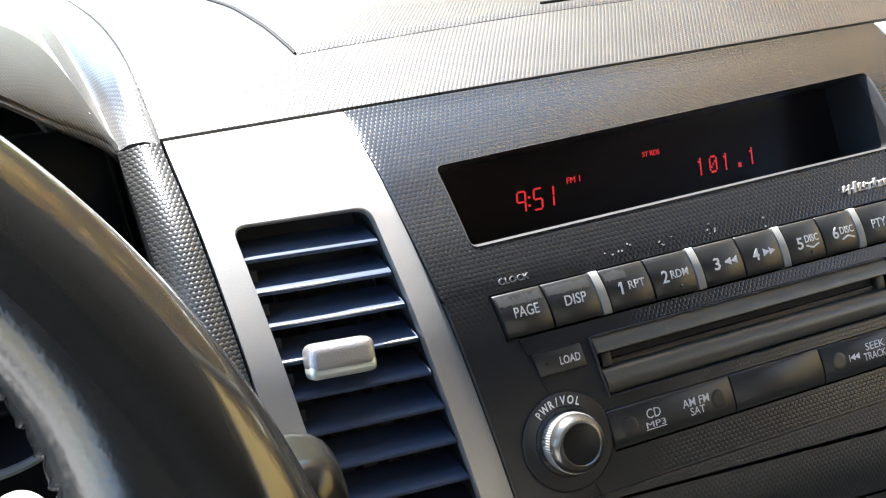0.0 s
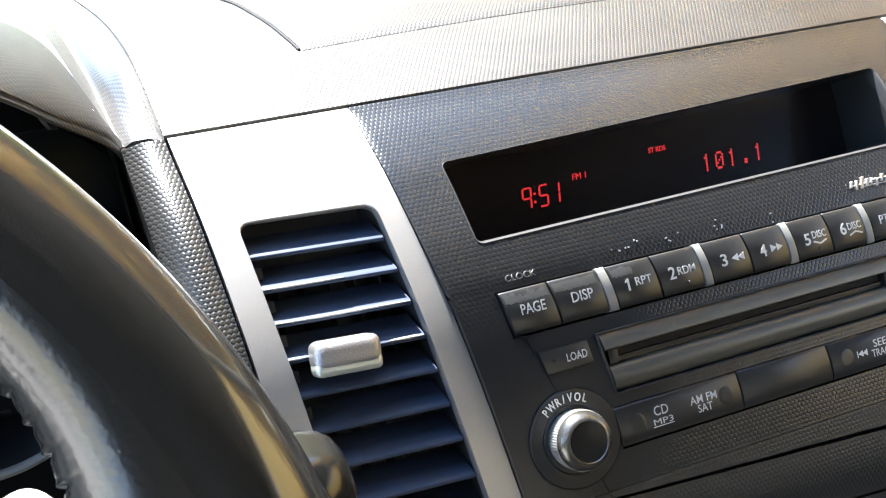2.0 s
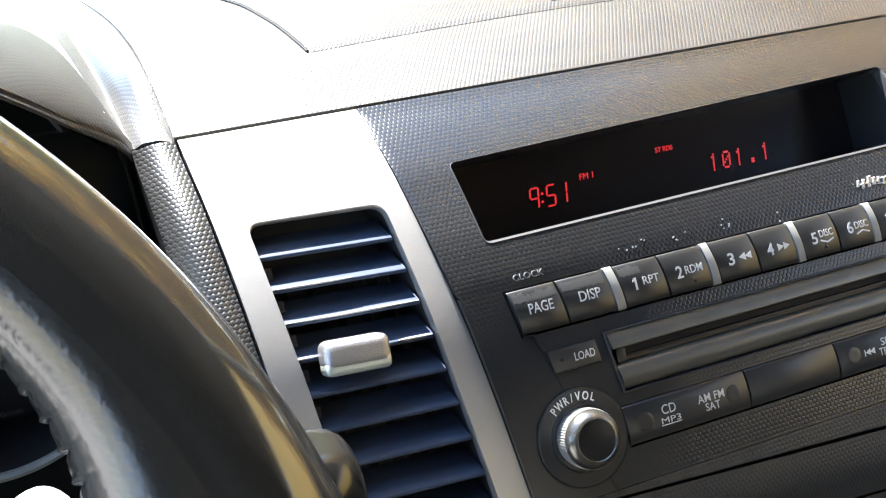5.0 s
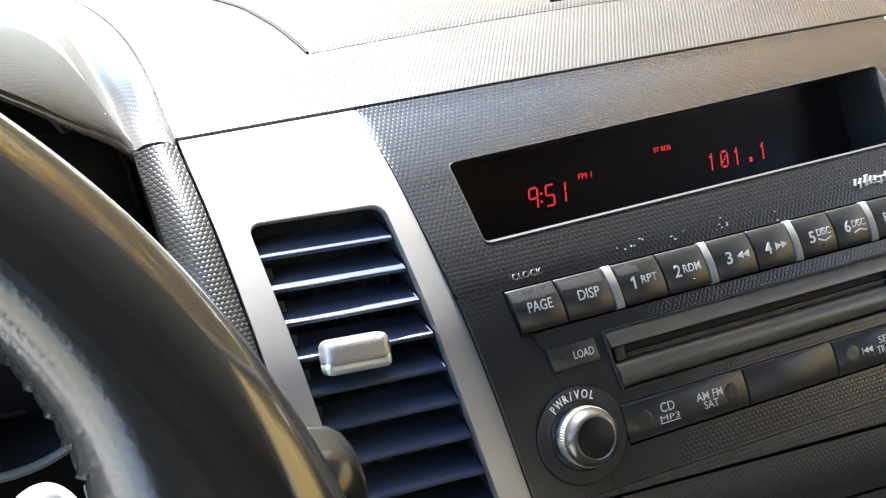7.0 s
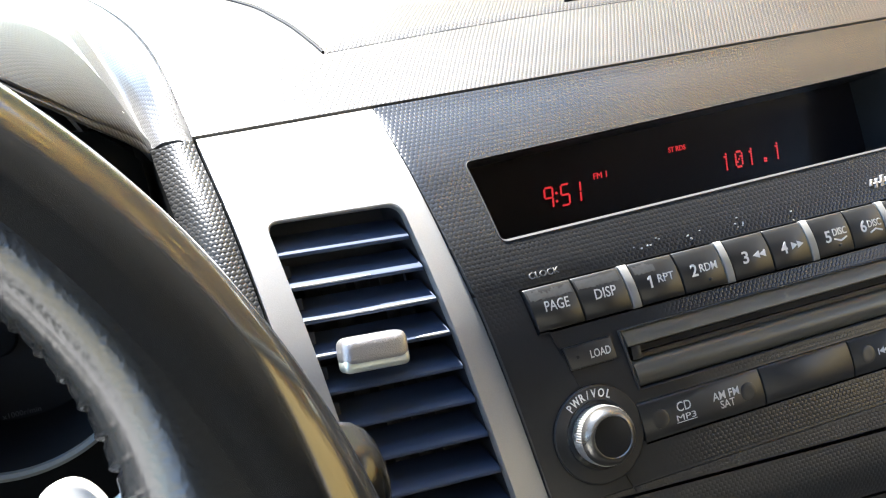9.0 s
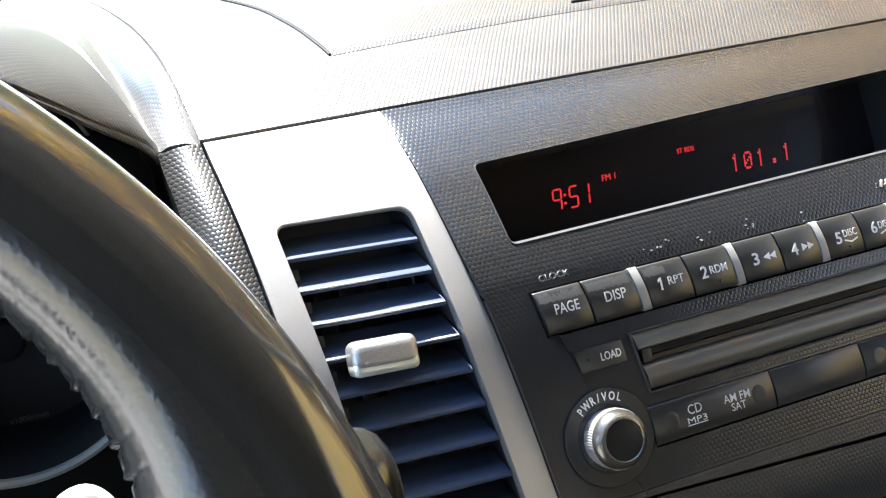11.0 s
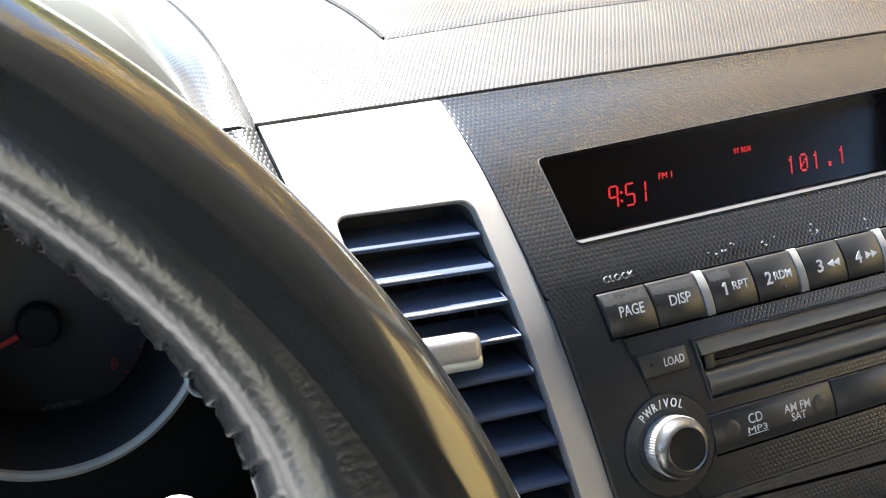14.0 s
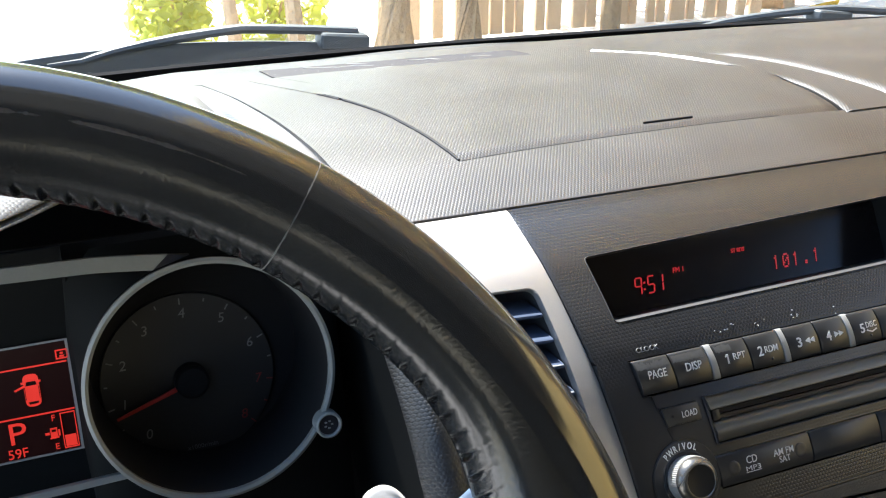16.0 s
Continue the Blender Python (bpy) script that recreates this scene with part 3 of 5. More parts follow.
def barrel_key(x0, x1, z0, z1, proud=0.0018, e=0.0005, n=10, lean=row_x, face=key_y):
    """A key with a rounded face and softened edges."""
    loops = []
    zs_ = [z0, z0 + 0.3 * e] + [z0 + e + (z1 - z0 - 2 * e) * k / n for k in range(n + 1)] + [z1 - 0.3 * e, z1]
    for i, z in enumerate(zs_):
        drop = (e, 0.35 * e)[min(i, len(zs_) - 1 - i)] if min(i, len(zs_) - 1 - i) < 2 else 0.0
        y, a, b = face(z, proud) + drop, lean(x0, z), lean(x1, z)
        loops.append([(a, 0.005, z), (a, y + e, z), (a + 0.3 * e, y + 0.3 * e, z), (a + e, y, z), (b - e, y, z), (b - 0.3 * e, y + 0.3 * e, z), (b, y + e, z), (b, 0.005, z)])
    return loft(loops, True, True, True)


def arrow(x, z, w, h, d, y=-0.00188):
    bm = bmesh.new()
    a = [(x - d * w / 2, z - h / 2), (x - d * w / 2, z + h / 2), (x + d * w / 2, z)]
    loft([[(p[0], y, p[1]) for p in a], [(p[0], y + 0.0004, p[1]) for p in a]], True, True, True, bm=bm)
    return bm


def figure_one(x, z, h):
    """A printed 1: an upright stroke with a flag at its head."""
    bm = bmesh.new()
    w = h * 0.09
    stem = [(x - w, z - h / 2), (x + w, z - h / 2), (x + w, z + h / 2), (x - w, z + h / 2)]
    flag = [(x - w, z + h * 0.5), (x - w * 3.0, z + h * 0.30), (x - w * 3.0, z + h * 0.16), (x - w, z + h * 0.27)]
    for a in (stem, flag):
        loft([[(p[0], -0.00188, p[1]) for p in a], [(p[0], -0.0015, p[1]) for p in a]], True, True, True, bm=bm)
    return bm


ROW_KEYS = []
for (x0, x1), words in zip(KEY_X, LETTERS):
    key = part("button", barrel_key(x0, x1, ROW_LOW, ROW_TOP), M_BUTTON, radio)
    ROW_KEYS.append(key)
    for w, x, z, size, wide in words:
        if w == "1":
            part("digit", figure_one(x, z, size), M_INK, key, smooth=0)
        else:
            letters(w, x, -0.00184, z, size, M_INK, key, wide=wide, bold=0.010 if len(w) > 1 else 0.022, depth=0.00010)
    first, cx = words[0][0], words[0][1]
    if first in "34":
        for k in (0, 1):
            part("arrow_mark", arrow(cx + 0.0049 + k * 0.0028, 0.0079, 0.0029, 0.0029, -1 if first == "3" else 1), M_INK, key, smooth=0)
    if first in "56":
        for k in (-1, 1):
            up = 1 if first == "6" else -1
            part("chevron_mark", rbox(-0.0017, 0.0017, -0.0001, 0.0002, -0.0003, 0.0003), M_INK, key, m=pose(cx + 0.0057 + k * 0.0015, -0.00185, 0.0057, 0, k * up * 20, 0))
    if first in "25":
        part("pip", lathe([(0.0004, -0.0021), (0.0006, -0.0018), (0.0006, -0.0010)], 10), M_BUTTON, key, m=pose(cx + 0.0062 if first == "2" else cx + 0.0050, 0, 0.0034))
for x0, x1 in ((-0.0637, -0.0601), (-0.0220, -0.0187), (0.0179, 0.0212), (0.0557, 0.0590)):
    part("separator", barrel_key(x0, x1, ROW_LOW - 0.0003, ROW_TOP + 0.0003, 0.0020, 0.0004), M_SEP, radio, "satin grey divider bar")


def rubbed(x0, x1, n, seed, deep):
    """Sheen of the key's curve painted as a lighter patch; its ragged upper edge is rubbed paint."""
    rg = random.Random(seed)
    bm = bmesh.new()
    step = (x1 - x0) / n
    d = rg.uniform(0.3, 1.0)
    for k in range(n):
        d = min(1.0, max(0.1, d + rg.uniform(-0.45, 0.45)))
        ta, tb = 0.0154 - 0.0024 * d * deep, 0.0118 - 0.0006 * rg.random()
        rows = [[Vector((row_x(x, z), key_y(z) - 0.00006, z)) for x in (x0 + k * step, x0 + (k + 1) * step)] for z in np.linspace(tb, ta, 4)]
        for a, b in zip(rows, rows[1:]):
            bm.faces.new([bm.verts.new(v) for v in (a[0], a[1], b[1], b[0])])
    return bm


part("rubbed_sheen", rubbed(-0.1014, -0.0846, 26, 4, 1.0), M_RUBSHEEN, ROW_KEYS[0], "painted sheen with a rubbed ragged edge along the key's top", smooth=0)
part("rubbed_sheen", rubbed(-0.0824, -0.0652, 26, 6, 0.25), M_RUBSHEEN, ROW_KEYS[1], "painted sheen with a rubbed ragged edge along the key's top", smooth=0)
part("rubbed_sheen", rubbed(-0.0589, -0.0500, 14, 9, 0.5), M_RUBSHEEN, ROW_KEYS[2], "painted sheen with a rubbed ragged edge along the key's top", smooth=0)
# moulded marks over the row, half worn; white flecks paint in their glints
rng = random.Random(5)
letters("CLOCK", -0.0938, -0.0002, 0.0204, 0.0023, M_WORN, radio, "raised_lettering", wide=0.0118, depth=0.0006)
for cx, cz, n in ((-0.0508, 0.0208, 4), (-0.0315, 0.0206, 5), (-0.0096, 0.0206, 6), (-0.0560, 0.0226, 1), (-0.0452, 0.0236, 2), (-0.0270, 0.0222, 1), (-0.0096, 0.0236, 1), (0.0152, 0.0218, 1)):
    bm = bmesh.new()
    for k in range(n):
        x, z = cx + (rng.uniform(-0.0022, 0.0022) if n > 1 else 0), cz + rng.uniform(-0.0009, 0.0009)
        q = rng.uniform(0.00013, 0.00034)
        rbox(x - q, x + q, face_y(z) - 0.0003, face_y(z) + 0.0003, z - q * 0.8, z + q * 0.8, bm=bm)
    part("glint_fleck", bm, M_INK, radio, smooth=0)

load = part("load_button", fan(rbox(-0.0929, -0.0740, -0.0012, 0.003, -0.0157, -0.0073, 0.0005, 2), -0.0115), M_BUTTON, radio)
letters("LOAD", -0.0797, -0.0013, -0.0118, 0.0029, M_INK, load, wide=0.0082, bold=0.014, depth=0.00010)
part("pip", lathe([(0.0006, -0.0005), (0.0006, 0.001)], 10), M_DEEP, load, m=pose(-0.0889, -0.0010, -0.0115))
part("button_gap", fan(rbox(-0.0933, -0.0736, -0.00025, 0.002, -0.0161, -0.0069), -0.0115), M_DEEP, radio)


def bar(profile, x0=-0.0688, x1=0.0672):
    """A trim bar of the given (z, y) profile, cut off square at both ends."""
    bm = loft([[(x0 + (x1 - x0) * q, y, z) for z, y in profile] for q in (0, 0.25, 0.5, 0.75, 1)], True, True, True)
    return fan(bm, -0.0125)


cd = part("cd_slot", fan(rbox(-0.0686, 0.0670, 0.0030, 0.0058, -0.0286, -0.0066), -0.0125), M_SLOT, radio, "dark slot for discs between rounded trim bars")
part("upper_bar", bar([(-0.0066, 0.003), (-0.0067, -0.0001), (-0.0073, -0.0006), (-0.0095, -0.0015), (-0.0119, -0.0022), (-0.0125, -0.0021), (-0.0128, -0.0014), (-0.0129, 0.003)]), M_CD, cd, "glossy dark trim bar")
part("lower_bar", bar([(-0.0184, 0.003), (-0.0186, 0.0009), (-0.0192, -0.0003), (-0.0203, -0.0010), (-0.0218, -0.0015), (-0.0230, -0.0017), (-0.0242, -0.0016), (-0.0254, -0.0013), (-0.0265, -0.0008), (-0.0275, -0.0001), (-0.0282, 0.0007), (-0.0286, 0.003)]), M_CD, cd, "glossy dark rounded trim bar")
part("slot_mouth", rbox(-0.0655, 0.0600, 0.0020, 0.0032, -0.0156, -0.0138), M_DEEP, cd)
part("slot_lip", rbox(-0.0655, 0.0600, 0.0006, 0.0032, -0.0170, -0.0160, 0.0003, 1), M_SMOOTH, cd)
for x in (0.0612, -0.0672):
    part("slot_end", rbox(x, x + 0.0040, -0.0006, 0.0036, -0.0182, -0.0130, 0.0006, 2), M_SMOOTH, cd)
for x0, x1 in ((-0.0699, -0.0691), (0.0675, 0.0683)):
    part("slot_frame", fan(rbox(x0, x1, -0.0012, 0.003, -0.0290, -0.0063, 0.0003, 1), -0.0125), M_RIM, cd)
part("slot_frame", fan(rbox(-0.0699, 0.0683, -0.0012, 0.003, -0.0066, -0.0061, 0.0002, 1), -0.0125), M_RIM, cd)
part("slot_frame", fan(rbox(-0.0699, 0.0683, -0.0010, 0.003, -0.0292, -0.0287, 0.0002, 1), -0.0125), M_RIM, cd)


def low_lean(x, z):
    return x - 0.05 * (z + 0.041)


def low_face(z, proud):
    """The lower keys are rounded too, and roll off at the foot."""
    return -proud + 0.0008 * ((z + 0.041) / 0.0072) ** 2 + 0.0006 * max(0.0, (-0.0446 - z) / 0.0038) ** 2


def long_key(x0, x1, words, dots):
    key = part("long_button", barrel_key(x0, x1, -0.0484, -0.0338, 0.0016, 0.0005, 12, low_lean, low_face), M_BUTTON, radio)
    for w, x, z, size, wide in words:
        letters(w, x, -0.00166, z, size, M_INK, key, wide=wide, bold=0.0 if w == "MP3" else 0.003, depth=0.00010)
    for x, z in dots:
        part("finger_dimple", lathe([(0.0036, -0.0012), (0.0035, -0.00158), (0.0031, -0.00170), (0.0018, -0.00167), (0.0005, -0.00164)], 24), M_BUTTON, key, m=pose(x, 0, z))
    return key


key = long_key(-0.0700, -0.0170, [("CD", -0.0520, -0.0391, 0.0035, 0.0060), ("MP3", -0.0518, -0.0430, 0.0022, 0.0082), ("AM FM", -0.0335, -0.0395, 0.0031, 0.0116), ("SAT", -0.0336, -0.0430, 0.0029, 0.0064)], [(-0.0624, -0.0411), (-0.0237, -0.0411)])
part("underline", rbox(-0.0562, -0.0476, -0.0018, -0.0014, -0.0446, -0.0444), M_INK, key)
long_key(-0.0165, 0.0256, [], [])
key = long_key(0.0261, 0.0860, [("SEEK", 0.0522, -0.0389, 0.0030, 0.0096), ("TRACK", 0.0514, -0.0427, 0.0030, 0.0112)], [(0.0336, -0.0411)])
for k in (0, 1):
    part("arrow_mark", arrow(0.0404 + k * 0.0022, -0.0412, 0.0024, 0.0026, -1, -0.00172), M_INK, key, smooth=0)
part("arrow_mark", rbox(0.0387, 0.0390, -0.0018, -0.0014, -0.0425, -0.0399), M_INK, key)

KX, KZ = -0.0871, -0.0401
knob = part("volume_knob", lathe([(0.0101, 0.001), (0.0101, -0.0020), (0.0104, -0.0024), (0.0104, -0.0072)], 144, 0.0003), M_KNURL, radio, "knurled silver volume knob with black cap", m=pose(KX, 0, KZ), smooth=25)
part("knob_cap", lathe([(0.0105, -0.0068), (0.0103, -0.0080), (0.0096, -0.0094), (0.0086, -0.0106), (0.0079, -0.0111), (0.0074, -0.0112), (0.0071, -0.0109), (0.0070, -0.0098)], 64), M_CAPSIDE, knob, "dark satin metal bevel of the cap")
part("cap_face", lathe([(0.0072, -0.0100), (0.0071, -0.0108), (0.0040, -0.0106), (0.0004, -0.0105)], 48), M_CAP, knob, "satin black face of the cap")
part("knob_surround", lathe([(0.0176, 0.001), (0.0176, -0.0006), (0.0172, -0.0009), (0.0128, -0.0008), (0.0116, 0.0004), (0.0108, 0.001)], 64), M_SMOOTH, radio, m=pose(KX, 0, KZ))
part("surround_gap", lathe([(0.0181, 0.001), (0.0181, -0.0002), (0.0177, -0.0002), (0.0177, 0.001)], 64), M_DEEP, radio, m=pose(KX, 0, KZ))
for k, ch in enumerate("PWR/VOL"):
    a = radians(128.5 - (0, 11.6, 23.0, 32.6, 42.4, 54.2, 65.2)[k])
    letters(ch, KX + 0.0146 * math.cos(a), -0.0011, KZ + 0.0146 * math.sin(a), 0.0030, M_INK, radio, "ring_lettering", turn=math.degrees(a) - 90, width=0.74, bold=0.012)
# fine joints of the radio's face
JOINT = [(-0.1008, -0.0002), (-0.0966, -0.0006), (-0.0958, -0.0040), (-0.0900, -0.0224)]
for (xa, za), (xb, zb) in zip(JOINT, JOINT[1:]):
    ln = math.hypot(xb - xa, zb - za)
    part("face_joint", rbox(-ln / 2, ln / 2, -0.00025, 0.001, -0.00014, 0.00014), M_DEEP, radio, m=pose((xa + xb) / 2, 0, (za + zb) / 2, 0, -math.degrees(math.atan2(zb - za, xb - xa)), 0))
part("face_joint", rbox(-0.0002, 0.0002, -0.0003, 0.001, -0.0035, 0.0035), M_DEEP, radio, m=pose(-0.0790, 0, -0.0605, 0, -20, 0))
for ob in radio.children:
    if ob.name.split(".")[0] in ("load_button", "button_gap", "cd_slot", "long_button", "volume_knob", "knob_surround", "surround_gap", "ring_lettering", "face_joint"):
        ob.matrix_basis = LOWER @ ob.matrix_basis
    if ob.name.split(".")[0] in ("button", "separator"):
        ob.matrix_basis = ROWLEAN @ ob.matrix_basis
# the maker's mark, as plain shapes
bm = bmesh.new()
rng = random.Random(8)
for k in range(11):
    h, low = rng.uniform(0.0022, 0.0046), rng.uniform(-0.0008, 0.0006)
    x = 0.0545 + k * 0.0026
    rbox(x, x + rng.uniform(0.0011, 0.0021), -0.0007, 0.0004, 0.0226 + low, 0.0226 + low + h, 0.0002, 1, bm=bm)
for x0, x1, z in ((0.0545, 0.0650, 0.0236), (0.0665, 0.0790, 0.0244), (0.0600, 0.0830, 0.0224)):
    rbox(x0, x1, -0.0006, 0.0004, z, z + 0.0006, 0.0002, 1, bm=bm)
for v in bm.verts:
    v.co.x += 0.25 * (v.co.z - 0.0226)
part("badge", bm, M_TAB, radio, "silver badge of plain shapes")

# ---- dashboard top ----
dash = thing("dashboard", BASE, "dark grained plastic dashboard under the windscreen", "dashboard")
TY, TZ = [0.0, 0.083, 0.10, 0.126, 0.16, 0.22, 0.30, 0.38, 0.46, 0.60], [0.060, 0.0648, 0.0708, 0.0770, 0.0790, 0.0785, 0.0760, 0.070, 0.060, 0.045]
CY, CX = [0.08, 0.12, 0.174, 0.221, 0.267, 0.306, 0.36, 0.50], [0.1985, 0.2002, 0.2014, 0.2044, 0.2100, 0.2165, 0.2260, 0.255]


def top_z(y):
    return smooth_at(y, TY, TZ, 0.012)


def crease_x(y):
    return smooth_at(y, CY, CX, 0.02)


SEAM = 0.0830
FAR = 0.462


def far_y(x):
    return FAR - 0.22 * x * x


LY_, LX_ = [0.12, 0.14, 0.177, 0.218, 0.251, 0.273, 0.31, 0.36], [0.1350, 0.1368, 0.1390, 0.1430, 0.1510, 0.1590, 0.176, 0.195]
RY_, RX_ = [0.12, 0.136, 0.177, 0.207, 0.24, 0.276, 0.321, 0.351, 0.36], [0.118, 0.125, 0.136, 0.139, 0.137, 0.129, 0.110, 0.085, 0.075]
PY_, PX_ = [0.08, 0.12, 0.152, 0.189, 0.230, 0.254, 0.291, 0.33, 0.36], [0.170, 0.171, 0.172, 0.173, 0.170, 0.166, 0.149, 0.124, 0.102]


def lid_left(y):
    return -smooth_at(y, LY_, LX_, 0.010)


def lid_right(y):
    return smooth_at(y, RY_, RX_, 0.008)


def pass_x(y):
    return smooth_at(y, PY_, PX_, 0.010)


# the strip behind the seam, then the bands beside the lid, then the lid itself
LIDF, LIDB = 0.1263, 0.36
BANDF = 0.1256


def swell(x):
    """The lid's front edge bows away from the driver."""
    return 0.0080 * max(0.0, 1 - ((x - 0.012) / 0.150) ** 2)


def front_band(u, v):
    y = SEAM + (BANDF - SEAM) * v
    x0, x1 = -crease_x(y), (pass_x(y) if y > 0.09 else 0.2)
    x = x0 + (x1 - x0) * u
    y += swell(x) * v
    return (x, y, top_z(y) - (0.0005 if v == 0 else 0))


part("front_band", sheet(front_band, 60, 12, (0, 0, -0.004)), M_DASH, dash)


def groove(y):
    """The gap beside the lid closes towards the glass."""
    return max(0.0, min(1.0, (0.287 - y) / 0.004))


def left_band(u, v):
    y = BANDF + (LIDB - BANDF) * v
    a, b = -crease_x(y), lid_left(y) - 0.0004 * groove(y)
    return (a + (b - a) * u, y, top_z(y))


def lid_step(y):
    """The step along the lid's far side dies away half-way."""
    far = max(0.0, min(1.0, (y - 0.262) / 0.07))
    return (1 - math.exp(-(((y - 0.229) / 0.026) ** 4))) * (1 + 1.6 * far)


def right_band(u, v):
    y = BANDF + (LIDB - BANDF) * v
    a, b = lid_right(y) + 0.0002, pass_x(y)
    w = max(0, 1 - u * (14 - 9 * max(0.0, min(1.0, (y - 0.262) / 0.07))))
    return (a + (b - a) * u, y, top_z(y) + 0.0010 - 0.0012 * w * lid_step(y))


part("left_band", sheet(left_band, 10, 40, (0, 0, -0.004)), M_DASH, dash)
part("right_band", sheet(right_band, 20, 40, (0, 0, -0.004)), M_DASH, dash)


def lid(u, v):
    y = LIDF + (LIDB - LIDF) * v
    a, b = lid_left(y) + 0.0004 * groove(y) - 0.0002 * (1 - groove(y)), lid_right(y) - 0.0002
    e = min(1, (1 - u) * 30)
    f = min(1, v * 60)
    y += swell(a + (b - a) * u) * (1 - v) ** 2
    return (a + (b - a) * u, y, top_z(y) + (0.0012 - 0.0010 * (1 - groove(y)) * max(0, 1 - 5 * u)) * f - 0.0026 * (1 - e) ** 2 * lid_step(y) - 0.0006 * (1 - f))


part("pad_lid", sheet(lid, 60, 50, (0, 0, -0.003)), M_DASH, dash, "raised centre storage lid with a fine groove round it")
part("lid_groove", sheet(lambda u, v: (-0.193 + 0.366 * u, SEAM - 0.004 + 0.276 * v, top_z(SEAM - 0.004 + 0.276 * v) - 0.0048), 4, 30, (0, 0, -0.003)), M_DEEP, dash)
# black cords laid along the groove as its shadow line
part("groove_shade", sweep([(lid_left(y) - 0.0001, y, top_z(y) + 0.0004) for y in np.linspace(0.127, 0.262, 40)], lambda i, n: circle(0.0007, 8)), M_DEEP, dash)
part("groove_shade", sweep([(lid_left(y) - 0.0001, y, top_z(y) + 0.0002) for y in np.linspace(0.266, 0.285, 8)], lambda i, n: circle(0.0007, 8)), M_DEEP, dash)
part("groove_shade", sweep([(x, 0.12595 + swell(x), top_z(0.12595 + swell(x)) - 0.0001) for x in np.linspace(-0.1345, 0.075, 40)], lambda i, n: circle(0.00035, 8)), M_DEEP, dash)
part("lid_latch", rbox(-0.0140, 0.0200, 0.1420, 0.1429, 0.0785, 0.0803, 0.0003, 1), M_DEEP, dash)


def rear_band(u, v):
    x = -0.68 + 1.38 * u
    y = LIDB + (far_y(x) - LIDB) * v
    return (x, y, top_z(y) - 0.0002 - 0.006 * max(0, min(1, (-0.235 - x) / 0.08)))


part("rear_band", sheet(rear_band, 80, 10, (0, 0, -0.004)), M_DASH, dash)


def passenger(u, v):
    """The passenger's side stands a little proud of the centre, with a rounded edge along the crease."""
    y = SEAM - 0.02 + (LIDB - SEAM + 0.02) * v
    x0 = pass_x(max(y, 0.09)) + 0.0002
    far = max(0.0, min(1.0, (y - 0.288) / 0.03))  # the crease dies away towards the glass
    edge = min(1, u * 60 / (1 + 11 * far))
    return (x0 + (0.70 - x0) * u, y, top_z(y) - 0.0006 + 0.0030 * math.sin(edge * math.pi / 2) - 0.004 * u * u)


part("passenger_top", sheet(passenger, 120, 30, (0, 0, -0.004)), M_DASH, dash)
part("passenger_front", sheet(lambda u, v: (0.203 + 0.497 * u, SEAM - 0.02 - 0.06 * v, 0.055 - 0.14 * v), 12, 10, (0, 0.004, 0)), M_DASH, dash)

# instrument hood: an arch over the dials
HCX = -0.376
ARCH = [(-0.2125, 0.0570), (-0.2150, 0.0640), (-0.2185, 0.0725), (-0.2235, 0.0830), (-0.2320, 0.0965), (-0.2450, 0.1085), (-0.2660, 0.1195), (-0.2950, 0.1250), (-0.3300, 0.1270), (-0.3760, 0.1278)]
ARCH = ARCH + [(2 * HCX - x, z) for x, z in reversed(ARCH[:-1])]


def arch(u):
    """A point of the arch, u from 0 (beside the stack) to 1 (beside the door)."""
    n = len(ARCH) - 1
    i = u * n
    w = min(0.4, i, n - i)
    return np.array([sum(np.interp(i + w * d, range(n + 1), [p[k] for p in ARCH]) for d in (-1, -0.5, 0, 0.5, 1)) / 5 for k in (0, 1)])


def arch_in(u, d):
    p = arch(u)
    c = np.array([HCX, 0.02])
    return p + (c - p) / np.linalg.norm(c - p) * d


# where the lip passes into the hood's top: beside the stack it lies well forward, over the dials it comes back
UPPER = [(-0.2128, 0.0950, 0.0590), (-0.2160, 0.0940, 0.0655), (-0.2200, 0.1120, 0.0712), (-0.2240, 0.1460, 0.0722), (-0.2290, 0.1780, 0.0742), (-0.2360, 0.1920, 0.0795), (-0.2453, 0.1760, 0.0905), (-0.2650, 0.1220, 0.1095), (-0.3150, 0.0300, 0.1265), (-0.3760, -0.0255, 0.1278)]
UPPER = UPPER + [(2 * HCX - x, y, z) for x, y, z in reversed(UPPER[:-1])]


def upper_edge(u):
    n = len(UPPER) - 1
    i = u * n
    w = min(0.4, i, n - i)
    return np.array([sum(np.interp(i + w * d, range(n + 1), [p[k] for p in UPPER]) for d in (-1, -0.5, 0, 0.5, 1)) / 5 for k in (0, 1, 2)])


def edge_y(x):
    """The hood reaches further towards the driver over the middle of the dials."""
    q = max(0.0, min(1.0, (0.120 - abs(x - HCX)) / 0.110))
    return 0.0925 - 0.118 * q * q * (3 - 2 * q)


